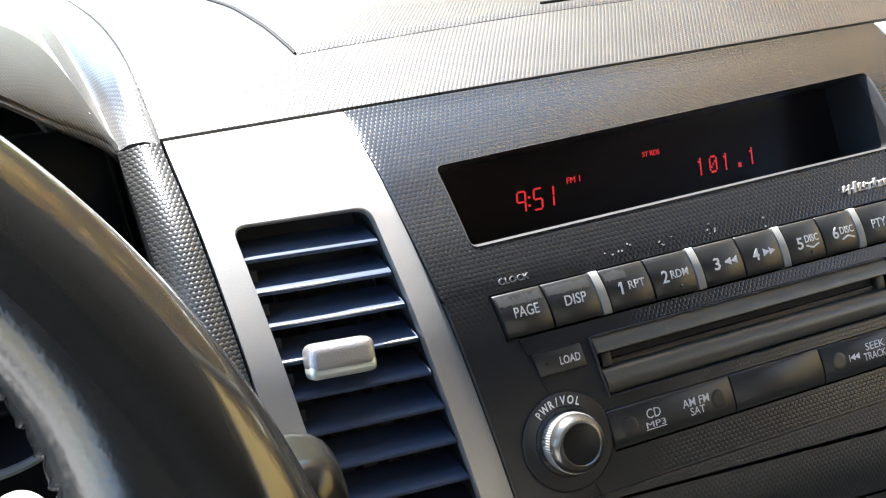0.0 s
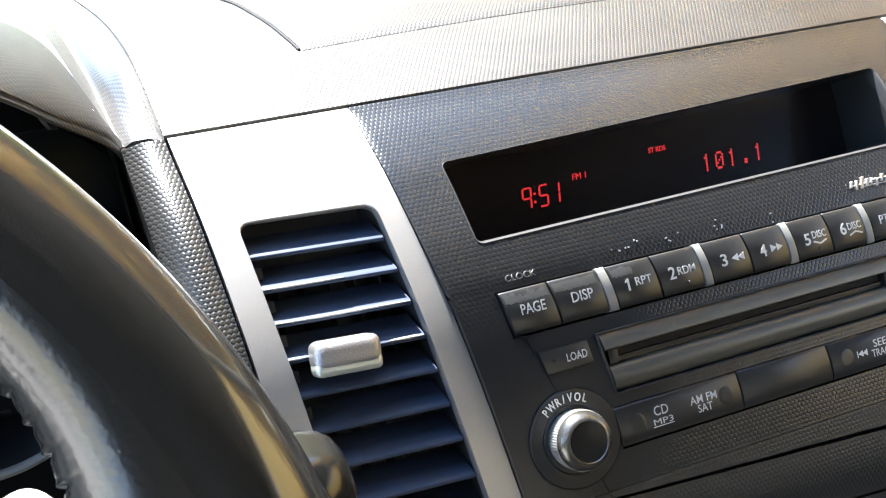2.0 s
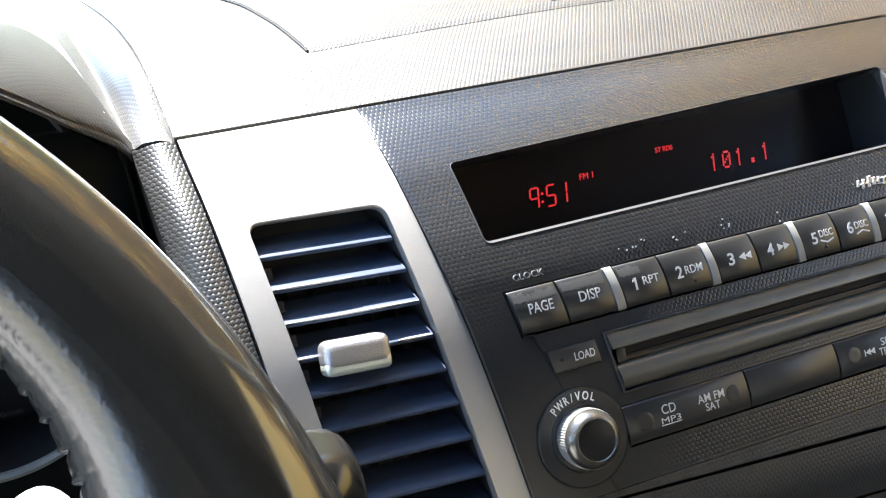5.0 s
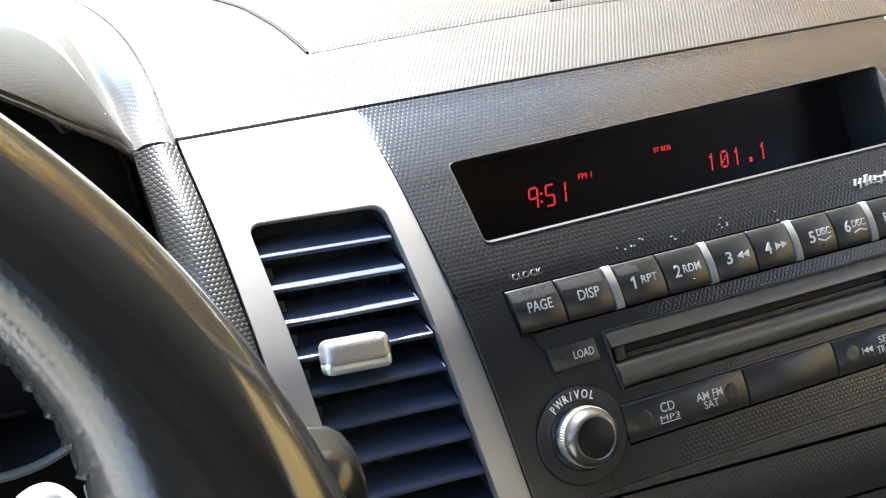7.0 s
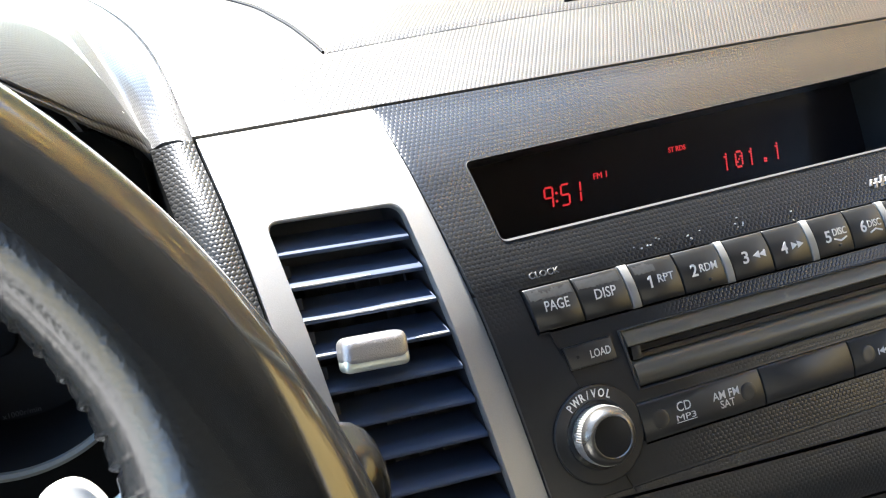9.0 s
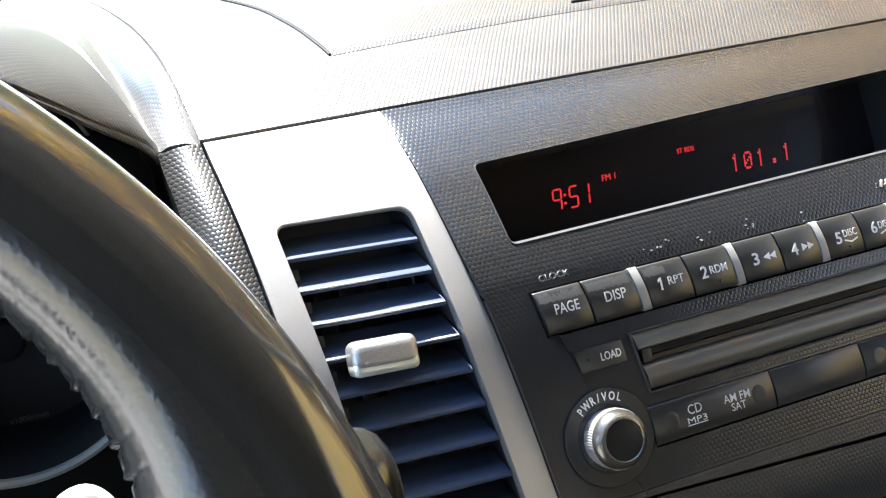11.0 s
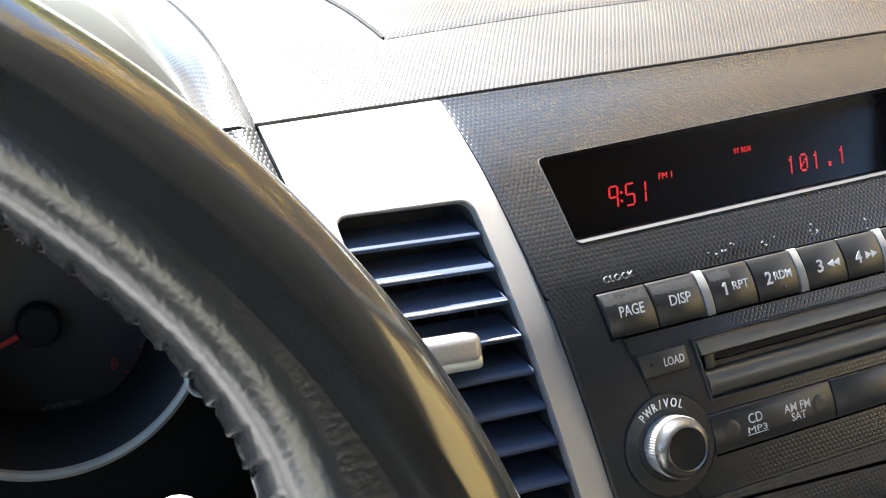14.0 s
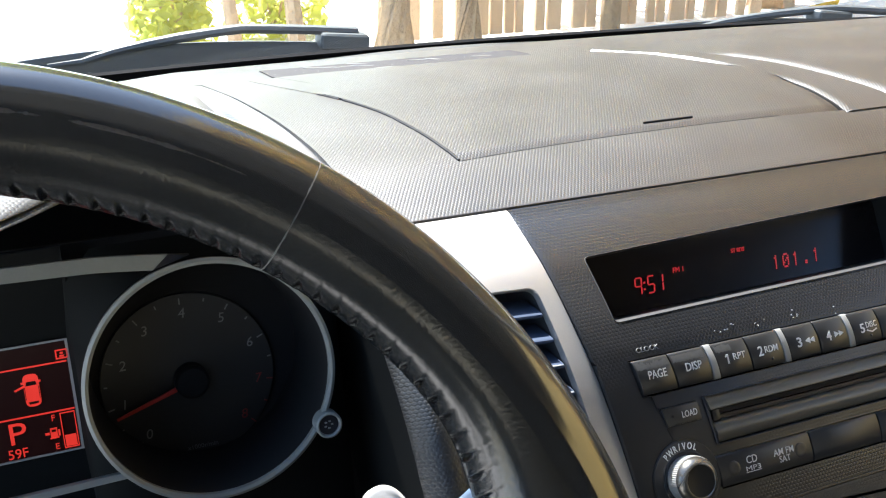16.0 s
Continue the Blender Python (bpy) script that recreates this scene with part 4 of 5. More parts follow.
def lip(u, v):
    """Rounded lip: from the hood's edge towards the driver, curling under and into the recess; it fades out beside the stack."""
    i = min(u, 1 - u) * (len(ARCH) - 1)
    rise, fall = min(1, i / 5.0), min(1, max(0, i - 4.5) / 4.0)
    k = 0.10 + 0.90 * rise * rise * (3 - 2 * rise) - 0.86 * fall * fall * (3 - 2 * fall)
    drop = smooth_at(v, (-1, 0, 0.2, 0.4, 0.55, 0.7, 0.85, 1, 2), (0, 0, 0.0023, 0.0066, 0.0119, 0.0162, 0.0180, 0.0186, 0.0186), 0.05)
    back = smooth_at(v, (-1, 0, 0.2, 0.4, 0.55, 0.7, 0.85, 1, 2), (0.0925, 0.0925, 0.072, 0.059, 0.056, 0.064, 0.090, 0.15, 0.15), 0.05)
    x, z = arch_in(u, drop * k + 0.0005)
    y0 = edge_y(arch(u)[0])
    low = np.array((x, max(y0, back) if back > 0.0925 else y0 + (back - 0.0925) * k, z))
    if v >= 0.6:
        return tuple(low)
    q = 1 - v / 0.6
    q = q * q * (3 - 2 * q) * 0.5 + q * 0.5
    p = low + (upper_edge(u) - low) * q
    far = float(np.linalg.norm(upper_edge(u) - low))
    return tuple(p + np.array((0, -0.03, 0.02)) * far * math.sin(math.pi * q))


part("hood_lip", sheet(lip, 108, 36, (0, 0.002, 0.002)), M_LIP, dash, "rounded grained lip of the instrument hood")
EDGE = [(-0.1990, 0.0868, 0.0622), (-0.2040, 0.0888, 0.0632), (-0.2090, 0.0925, 0.0618), (-0.2128, 0.0950, 0.0590)] + UPPER[1:]


def hood_skin(u, v):
    """The hood's outer skin: from its edge forward to the windscreen, landing on the crease beside the centre pad."""
    i = u * (len(EDGE) - 1)
    x0, y0, z0 = (float(np.interp(i, range(len(EDGE)), [p[k] for p in EDGE])) for k in range(3))
    y = y0 + (0.3605 - y0) * v
    x1 = -0.218 + (x0 + 0.199) * 1.15
    z1 = top_z(0.36) - 0.0003 - 0.006 * max(0, min(1, (-0.235 - x1) / 0.08))
    x = x0 + (x1 - x0) * v
    z = z0 + (z1 - z0) * v ** 1.35
    taper = max(0.0, 1 - (y - 0.085) / 0.24)
    back_x0 = -0.199 + (-0.218 + 0.199) * v
    dx = -crease_x(y) - 0.0002 - back_x0
    dz = top_z(y) - 0.0004 - (0.0622 + (top_z(0.36) - 0.0003 - 0.0622) * v ** 1.35)
    near = max(0.0, 1 - i / 7.0) ** 2
    q = min(1.0, v / 0.22)
    q = q * q * (3 - 2 * q)
    edge = (1 - min(1.0, i)) ** 2
    return (x + dx * near * q, y, z + dz * near * q - 0.0030 * taper * edge * q)


part("hood_skin", sheet(hood_skin, 88, 40, (0, 0, -0.004)), M_DASH, dash)


def crease_face(u, v):
    """The grained step that closes the gap between the hood's skin and the centre pad."""
    a = Vector(hood_skin(0.0, v))
    b = Vector((-crease_x(a.y) - 0.0001, a.y, top_z(a.y) - 0.0006))
    return a.lerp(b, u)


part("crease_face", sheet(crease_face, 2, 40, (0.0005, 0, -0.002)), M_DASH, dash)


# the grained strip that runs down between the dials and the vent
def strip(u, v):
    z = 0.0960 - 0.23 * v
    xr = -outer_x(z) - 0.0006
    wdt = 0.0150 + 0.006 * v
    ridge = 0.0036 * math.sin(math.pi * min(1, u / 0.62) / 2) * (1 - max(0, u - 0.62) / 0.38 * 0.3)
    return (xr - wdt * u, bezel_y(z) + 0.0022 + 0.011 * u ** 2.5 - ridge, z)


part("edge_strip", sheet(strip, 10, 40, (0, 0.004, 0)), M_STRIP, dash, "grained strip between the dials and the vent", m=pose(0, 0, 0, -RECLINE, 0, 0))


def strip_wall(u, v):
    x, y, z = strip(1.0, v)
    return (x - 0.004 * u, y + 0.10 * u, z + 0.04 * u)


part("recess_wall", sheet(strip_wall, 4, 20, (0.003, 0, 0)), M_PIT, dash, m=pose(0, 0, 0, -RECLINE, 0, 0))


def recess(u, v):
    x, z = arch_in(u, 0.018)
    return (x, 0.100 + 0.07 * v, z - 0.012 * v)


part("recess_shell", sheet(recess, 40, 4, (0, 0, 0.003)), M_RECESS, dash)
part("knee_panel", sheet(lambda u, v: (-0.70 + 0.512 * u, 0.035 + 0.16 * v, -0.070 - 0.20 * v), 10, 6, (0, 0.006, 0)), M_KNEE, dash)
part("dash_core", rbox(-0.70, 0.70, 0.19, 0.40, -0.35, 0.03), M_DEEP, dash)
# pale sheet of grit and the grained patch by the glass
def defroster(u, v):
    x = -0.176 + 0.207 * u
    y0 = 0.321 + 0.030 * (x + 0.158) + 0.045 * max(0, -0.158 - x) / 0.018
    return (x, y0 + (0.404 - y0) * v, top_z(y0 + (0.404 - y0) * v) + 0.0006)


part("defroster_grille", sheet(defroster, 24, 8, (0, 0, -0.003)), M_GRILLE, dash, "speckled grey defroster strip")
rng = random.Random(3)
for k in range(9):
    x, y = rng.uniform(-0.14, 0.02), rng.uniform(0.362, 0.396)
    part("scratch", rbox(-0.008, 0.008, -0.0005, 0.0005, 0.0004, 0.0009, 0.0002, 1), M_SEP, dash, m=pose(x, y, top_z(y), 0, 0, rng.uniform(-40, 10)))

# ---- instrument cluster ----
RC = Vector((-0.2785, 0.060, 0.0172))
TILT_C = 14.0
cluster = thing("instrument_cluster", BASE @ pose(*RC, -TILT_C, 0, 0), "instrument cluster with silver-ringed rev counter and red display", "instrument cluster")


def annulus(r0, r1, y0, y1, n=64, bulge=0.0):
    mid = (r0 + r1) / 2
    return lathe_open([(r0, y1), (r0, y0), (mid, y0 - bulge), (r1, y0), (r1, y1)], n)


def lathe_open(profile, n=64):
    loops = [[(r * math.cos(2 * math.pi * i / n), y, r * math.sin(2 * math.pi * i / n)) for i in range(n)] for r, y in profile]
    return loft(loops, True)


part("dial_ring", annulus(0.0505, 0.0532, -0.001, 0.0016, 96, 0.0007), M_RING, cluster, "dull silver ring round the rev counter", m=pose(-0.0003, 0, -0.0010))
part("dial_tube", lathe_open([(0.0507, 0.0014), (0.0500, 0.030), (0.0490, 0.056)], 96), M_DEEP, cluster, m=pose(-0.0003, 0, -0.0010))
DY = 0.0535
part("dial_back", lathe([(0.052, DY + 0.005), (0.052, DY + 0.002), (0.002, DY + 0.002)], 64), M_DEEP, cluster)
part("dial_face", lathe([(0.0406, DY + 0.003), (0.0406, DY + 0.0003), (0.0402, DY), (0.002, DY)], 96), M_DIAL, cluster, "dark grey dial face", m=pose(-0.0048, 0, -0.0125))
# dial centre: the hub sits a little under the ring's axis
HX, HZ = -0.0044, -0.0178
for k in range(17):
    a = radians(225.8 - k * 16.9)
    long = k % 2 == 0
    r0, r1 = (0.0366, 0.0396) if long else (0.0378, 0.0394)
    bm = rbox(r0, r1, -0.0002, 0.0002, -0.0003, 0.0003)
    part("tick", bm, M_DIALRED if k >= 14 else M_DIALINK, cluster, m=pose(HX, DY - 0.0003, HZ + 0.004) @ pose(0, 0, 0, 0, -math.degrees(a), 0), smooth=0)
for k in range(9):
    a = radians(225.8 - k * 33.8)
    letters(str(k), HX + 0.0322 * math.cos(a), DY - 0.0004, HZ + 0.004 + 0.0322 * math.sin(a), 0.0047, M_DIALRED if k >= 7 else M_DIALINK, cluster, "dial_number", shear=0.15, depth=0.0002)
letters("x1000r/min", HX + 0.0015, DY - 0.0004, HZ - 0.030, 0.0022, M_WORN, cluster, "dial_lettering", depth=0.0002)
na = radians(200)
bm = loft([[(0, y, z) for y, z in ((-0.001, -0.0011), (0.001, -0.0011), (0.001, 0.0011), (-0.001, 0.0011))], [(0.0375, y, z) for y, z in ((-0.0006, -0.0006), (0.0006, -0.0006), (0.0006, 0.0006), (-0.0006, 0.0006))]], True, True, True)
needle = part("needle", bm, M_NEEDLE, cluster, "red needle near one", m=pose(HX, DY - 0.005, HZ + 0.004) @ pose(0, 0, 0, 0, -198, 0))
part("needle_hub", lathe([(0.0082, 0.005), (0.0080, -0.0035), (0.0068, -0.0048), (0.0004, -0.0050)], 32), M_DEEP, cluster, m=pose(HX, DY - 0.003, HZ + 0.004))
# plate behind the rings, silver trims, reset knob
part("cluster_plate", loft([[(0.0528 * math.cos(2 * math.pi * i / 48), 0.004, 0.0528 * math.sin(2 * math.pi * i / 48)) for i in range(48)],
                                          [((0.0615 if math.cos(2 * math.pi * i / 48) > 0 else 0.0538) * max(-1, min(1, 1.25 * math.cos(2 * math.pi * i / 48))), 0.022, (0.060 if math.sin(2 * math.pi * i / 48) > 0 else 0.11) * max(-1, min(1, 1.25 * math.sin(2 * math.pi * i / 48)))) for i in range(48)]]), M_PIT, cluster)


def trim_top(x):
    return 0.0596 - 0.0012 * ((x + 0.075) / 0.031) ** 1.0 * 0.6 - 0.0032 * (max(0, x + 0.044) / 0.040) ** 1.3


def top_trim(u, v):
    x = -0.130 + (0.111 + 0.007 * v) * u
    return (x, -0.003 + 0.002 * v, trim_top(x) - (0.0052 + 0.001 * u) * (1 - v))


part("top_trim", sheet(top_trim, 24, 3, (0, 0.003, 0)), M_RING, cluster, "silver trim over the display")
part("trim_end", sheet(lambda u, v: (-0.019 + 0.007 * v + (0.0155 - 0.007 * v) * u, -0.0022 + 0.002 * v, trim_top(-0.019 + 0.007 * v + (0.0155 - 0.007 * v) * u) - 0.0002 - 0.0062 * (1 - v) * (1 - u)), 10, 3, (0, 0.003, 0)), M_DARK, cluster)
part("bottom_trim", sheet(lambda u, v: (-0.125 + 0.0855 * u, -0.001 + 0.002 * v, -0.0372 + 0.0017 * u + (0.0024 - 0.0004 * u) * v), 12, 2, (0, 0.003, 0)), M_RING, cluster, "thin silver trim under the display")
rb = part("reset_knob", lathe_open([(0.0046, 0.006), (0.0046, -0.001), (0.0052, -0.0016), (0.0060, -0.001), (0.0060, 0.006)], 32), M_RING, cluster, "small silver-rimmed reset knob", m=pose(0.0462, -0.0035, -0.0305))
part("knob_face", lathe([(0.0048, 0.003), (0.0048, 0.0002), (0.0002, 0.0002)], 24), M_DARK, rb)
bm = bmesh.new()
for k in range(5):
    a = k * 1.2
    rbox(0.0016 * math.cos(a) - 0.0005, 0.0016 * math.cos(a) + 0.0005, -0.0003, 0.0003, 0.0016 * math.sin(a) - 0.0003, 0.0016 * math.sin(a) + 0.0003, bm=bm)
part("knob_mark", bm, M_DIALINK, rb, smooth=0)

# the red display between the dials (cluster plane, x and z from the ring's centre)
LY = 0.050
lcd = part("info_display", rbox(-0.142, -0.0565, LY, LY + 0.003, -0.0348, 0.0164), M_LCDBACK, cluster, "glowing dark red information display")
part("display_frame", loft([[(-0.1425, LY - 0.0006, -0.0355), (-0.0558, LY - 0.0006, -0.0355), (-0.0558, LY - 0.0006, 0.0171), (-0.1425, LY - 0.0006, 0.0171)],
                                           [(-0.1415, LY - 0.0006, -0.0346), (-0.0570, LY - 0.0006, -0.0346), (-0.0570, LY - 0.0006, 0.0162), (-0.1415, LY - 0.0006, 0.0162)],
                                           [(-0.1415, LY + 0.001, -0.0346), (-0.0570, LY + 0.001, -0.0346), (-0.0570, LY + 0.001, 0.0162), (-0.1415, LY + 0.001, 0.0162)]]), M_DIALINK, lcd, smooth=0)
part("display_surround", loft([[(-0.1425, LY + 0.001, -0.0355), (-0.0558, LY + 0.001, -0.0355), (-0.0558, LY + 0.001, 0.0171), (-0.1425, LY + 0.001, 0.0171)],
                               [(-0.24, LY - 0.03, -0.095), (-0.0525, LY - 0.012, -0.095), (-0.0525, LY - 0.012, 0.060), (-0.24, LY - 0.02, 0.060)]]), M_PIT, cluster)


def red_bar(x0, x1, z0, z1, name="display_line"):
    part(name, rbox(x0, x1, LY - 0.0006, LY + 0.0002, z0, z1), M_REDLCD, lcd, smooth=0)


red_bar(-0.142, -0.0575, 0.0064, 0.0070)
red_bar(-0.142, -0.0572, -0.0160, -0.0154)
letters("P", -0.0826, LY - 0.0005, -0.0231, 0.0100, M_REDLCD, lcd, "gear_letter", width=1.15, depth=0.0002)
letters("59F", -0.0835, LY - 0.0005, -0.0320, 0.0044, M_REDLCD, lcd, "display_lettering", width=0.95, depth=0.0002)
letters("F", -0.0669, LY - 0.0005, -0.0186, 0.0028, M_REDLCD, lcd, "display_lettering", depth=0.0002)
letters("E", -0.0669, LY - 0.0005, -0.0321, 0.0028, M_REDLCD, lcd, "display_lettering", depth=0.0002)
for a in ((-0.0640, -0.0636, -0.0337, -0.0169), (-0.0580, -0.0576, -0.0337, -0.0169), (-0.0640, -0.0576, -0.0173, -0.0169), (-0.0640, -0.0576, -0.0337, -0.0333), (-0.0632, -0.0584, -0.0329, -0.0277)):
    red_bar(*a, name="fuel_gauge")
for a in ((-0.0690, -0.0660, -0.0276, -0.0232), (-0.0657, -0.0649, -0.0272, -0.0244), (-0.0712, -0.0694, -0.0260, -0.0250), (-0.0694, -0.0656, -0.0281, -0.0277)):
    red_bar(*a, name="fuel_mark")
part("fuel_window", rbox(-0.0684, -0.0666, LY - 0.0009, LY, -0.0249, -0.0238), M_LCDBACK, lcd)
bm = bmesh.new()
loop = rquad([(-0.0768, 0.0035), (-0.0703, 0.0035), (-0.0703, -0.0114), (-0.0768, -0.0114)], 0.0026, 4, 5)
loft([[(p.x, LY - 0.0006, p.y) for p in loop], [(p.x, LY + 0.0002, p.y) for p in loop]], True, True, True, bm=bm)
car = part("car_mark", bm, M_REDLCD, lcd, smooth=0)
part("car_window", sheet(lambda u, v: (-0.07355 + (u - 0.5) * (0.0048 - 0.0010 * v), LY - 0.0008, -0.0016 + 0.0018 * v), 2, 1, (0, 0.001, 0)), M_LCDBACK, car)
part("car_window", sheet(lambda u, v: (-0.07355 + (u - 0.5) * (0.0036 + 0.0008 * v), LY - 0.0008, -0.0102 + 0.0011 * v), 2, 1, (0, 0.001, 0)), M_LCDBACK, car)
for x in (-0.0766, -0.0708):
    part("car_window", rbox(x, x + 0.0003, LY - 0.0009, LY, -0.0080, -0.0022), M_LCDBACK, car)
for x in (-0.0777, -0.0703):
    part("car_mirror", rbox(x, x + 0.0009, LY - 0.0006, LY, -0.0006, 0.0002), M_REDLCD, car)
part("open_door_mark", rbox(-0.0022, 0.0022, -0.0003, 0.0003, -0.0004, 0.0004), M_REDLCD, lcd, m=pose(-0.0786, LY - 0.0003, -0.0024, 0, -20, 0))
for a in ((-0.0617, -0.0565, 0.0034, 0.0039), (-0.0617, -0.0565, 0.0072, 0.0077), (-0.0617, -0.0611, 0.0034, 0.0077), (-0.0571, -0.0565, 0.0034, 0.0077), (-0.0601, -0.0581, 0.0042, 0.0050), (-0.0598, -0.0584, 0.0056, 0.0064)):
    red_bar(a[0], a[1], a[2] + 0.0046, a[3] + 0.0046, name="corner_mark")
# second ring, lying behind the wheel on the far side
part("cluster_wall", rbox(-0.26, 0.050, 0.060, 0.066, -0.12, 0.058), M_DEEP, cluster)

# ---- steering wheel ----
WHEEL = pose(-0.3758, -0.1506, DASH + 0.0283, 60.1, 0, 0)
wheel = thing("steering_wheel", WHEEL, "black leather steering wheel, puckered stitching along its inner rim", "steering wheel")
RR, RT = 0.1656, 0.0147
NSTITCH = 168


def rim_r(f):
    """The rim's section is a rounded square, with its tightest bend at the outer edge towards the driver."""
    wide, n = (0.0156, 2.3) if math.cos(f) > 0 else (0.0148, 2.3)
    return (abs(math.cos(f) / wide) ** n + abs(math.sin(f) / 0.0146) ** n) ** (-1 / n)


def rim_section(a, m=56):
    """The rim's loop at angle a: fuller towards the grips, puckered along the stitched inner edge."""
    deg = math.degrees(a) % 360
    grip = sum(math.exp(-(((deg - g + 180) % 360 - 180) / 11) ** 2) for g in (14, 166))
    out = []
    for k in range(m):
        f = 2 * math.pi * k / m  # 0 points outwards, 90 degrees to the driver
        r = rim_r(f)
        off = math.degrees(f) - 177
        phase = (a * NSTITCH / (2 * math.pi) + 0.011 * off) % 1.0  # 0 and 1 at a stitch hole; the slits lean
        near = min(phase, 1 - phase)
        r += -0.0017 * math.exp(-((near / 0.06) ** 2) - ((off + 3) / 13) ** 2)  # the hole's notch
        r += 0.0006 * math.exp(-(((phase - 0.22) / 0.10) ** 2) - ((off + 4) / 12) ** 2)  # the leather pulled up beside it
        r += 0.0003 * math.sin(math.pi * phase) * math.exp(-(off / 15) ** 2)
        fold = math.sin((near + 0.008 * (off + 20)) * 20) * math.exp(-((near / 0.25) ** 2) - ((off + 12) / 10) ** 2)
        r += 0.00010 * fold  # small creases fanning from the hole
        r += 0.00030 * math.exp(-(((math.degrees(f) - 84) / 4) ** 2))  # a low ridge where two hides meet
        r += 0.010 * grip * max(0, -math.cos(f)) ** 2
        out.append(((RR + r * math.cos(f)) * math.cos(a), (RR + r * math.cos(f)) * math.sin(a), r * math.sin(f)))
    return out


def rim(k0, k1, n=2352, m=56):
    """One shell of the rim all round, from section point k0 to k1."""
    rows = [rim_section(2 * math.pi * i / n, m) for i in range(n + 1)]
    return loft([[row[k % m] for k in range(k0, k1 + 1)] for row in rows], False)


def worn_ridge(a0, a1, seed, n=120):
    """A scuffed patch along the ridge, from angle a0 to a1 in degrees, with a ragged outline."""
    rg = random.Random(seed)
    rows, half = [], 2.5
    for i in range(n + 1):
        a = radians(a0 + (a1 - a0) * i / n)
        half = min(4.0, max(0.4, half + rg.uniform(-0.9, 0.9))) if 2 < i < n - 2 else 0.3
        row = []
        for q in (-1.0, -0.5, 0.0, 0.5, 1.0):
            f = 87.0 + 0.6 * half * q
            g = radians(f)
            r = rim_r(g) + 0.00030 * math.exp(-(((f - 84) / 4) ** 2)) + 0.00007 * (1 - q * q) - 0.00002
            row.append(((RR + r * math.cos(g)) * math.cos(a), (RR + r * math.cos(g)) * math.sin(a), r * math.sin(g)))
        rows.append(row)
    return loft(rows, False)


UP0, UP1 = 53.0, 127.0
part("rim", rim(-16, 16), M_LEATHER2, wheel, "smooth glossy black outer rim", smooth=60)
for a0, a1, seed in ((58, 72, 1), (74, 80, 2)):
    part("scuff", worn_ridge(a0, a1, seed), M_WEAR, wheel, "brownish scuff along the rim's ridge", smooth=80)
part("rim_grip", rim(16, 40), M_LEATHER, wheel, "grained black leather grip", smooth=60)
for a in (UP0, UP1):
    sec = rim_section(radians(a))
    c = Vector((RR * math.cos(radians(a)), RR * math.sin(radians(a)), 0))
    t = Vector((-math.sin(radians(a)), math.cos(radians(a)), 0)) * 0.00014
    loop = [c + (Vector(p) - c) * 1.0025 for p in sec]
    part("rim_seam", loft([[p - t * (1 + 0.7 * math.sin(k * 2.4)) for k, p in enumerate(loop)], [p + t * (1 + 0.7 * math.sin(k * 2.4 + 1)) for k, p in enumerate(loop)]], True, True, True), M_SEAM, wheel, "pale stitched seam across the rim")
for k in range(NSTITCH):
    a = 2 * math.pi * k / NSTITCH
    f = radians(180)
    r = RT * 0.985
    bm = rbox(-0.0013, 0.0013, -0.0003, 0.0003, -0.0003, 0.0003, 0.0001, 1)
    ca = Vector(((RR + r * math.cos(f)) * math.cos(a), (RR + r * math.cos(f)) * math.sin(a), r * math.sin(f)))
    if k == 0:
        stitch_me = finish(bm, M_THREAD)
    else:
        bm.free()
    part("stitch", stitch_me, M_THREAD, wheel, m=Matrix.Translation(ca) @ pose(0, 0, 0, 0, 0, math.degrees(a) + 90) @ pose(0, 0, 0, 0, 0, 24))


def spoke(a):
    """A spoke from the hub to the rim at angle a (degrees)."""
    d, q = Vector((math.cos(radians(a)), math.sin(radians(a)), 0)), Vector((-math.sin(radians(a)), math.cos(radians(a)), 0))
    loops = []
    for s in np.linspace(0, 1, 10):
        r = 0.045 + (RR - 0.012 - 0.045) * s
        half = 0.030 - 0.006 * math.sin(math.pi * s) + 0.004 * s
        zc = -0.064 + 0.062 * s ** 1.5
        loops.append([d * r + q * half * math.cos(f) + Vector((0, 0, zc + 0.008 * math.sin(f))) for f in np.linspace(0, 2 * math.pi, 17)[:-1]])
    return loft(loops, True, True, True)


for a in (2, 178, 270):
    part("spoke", spoke(a), M_LEATHER2, wheel)
part("spoke_trim", loft([[(0.100 + 0.036 * s, 0.030 + 0.021 * s + 0.005 * math.cos(f), -0.012 + 0.008 * s + 0.003 * math.sin(f)) for f in np.linspace(0, 2 * math.pi, 13)[:-1]] for s in np.linspace(0, 1, 8)], True, True, True), M_SILVER, wheel, "silver spoke trim")
part("hub_cover", loft([[(r * math.cos(f) * 1.15, r * math.sin(f), z) for f in np.linspace(0, 2 * math.pi, 41)[:-1]] for r, z in ((0.056, -0.095), (0.060, -0.075), (0.053, -0.056), (0.034, -0.049), (0.004, -0.047))], True, True, True), M_SMOOTH, wheel)
part("column", loft([[(0.035 * math.cos(f), 0.035 * math.sin(f) - 0.005, z) for f in np.linspace(0, 2 * math.pi, 33)[:-1]] for z in (-0.08, -0.12, -0.22)], True, True, True), M_DARK, wheel)

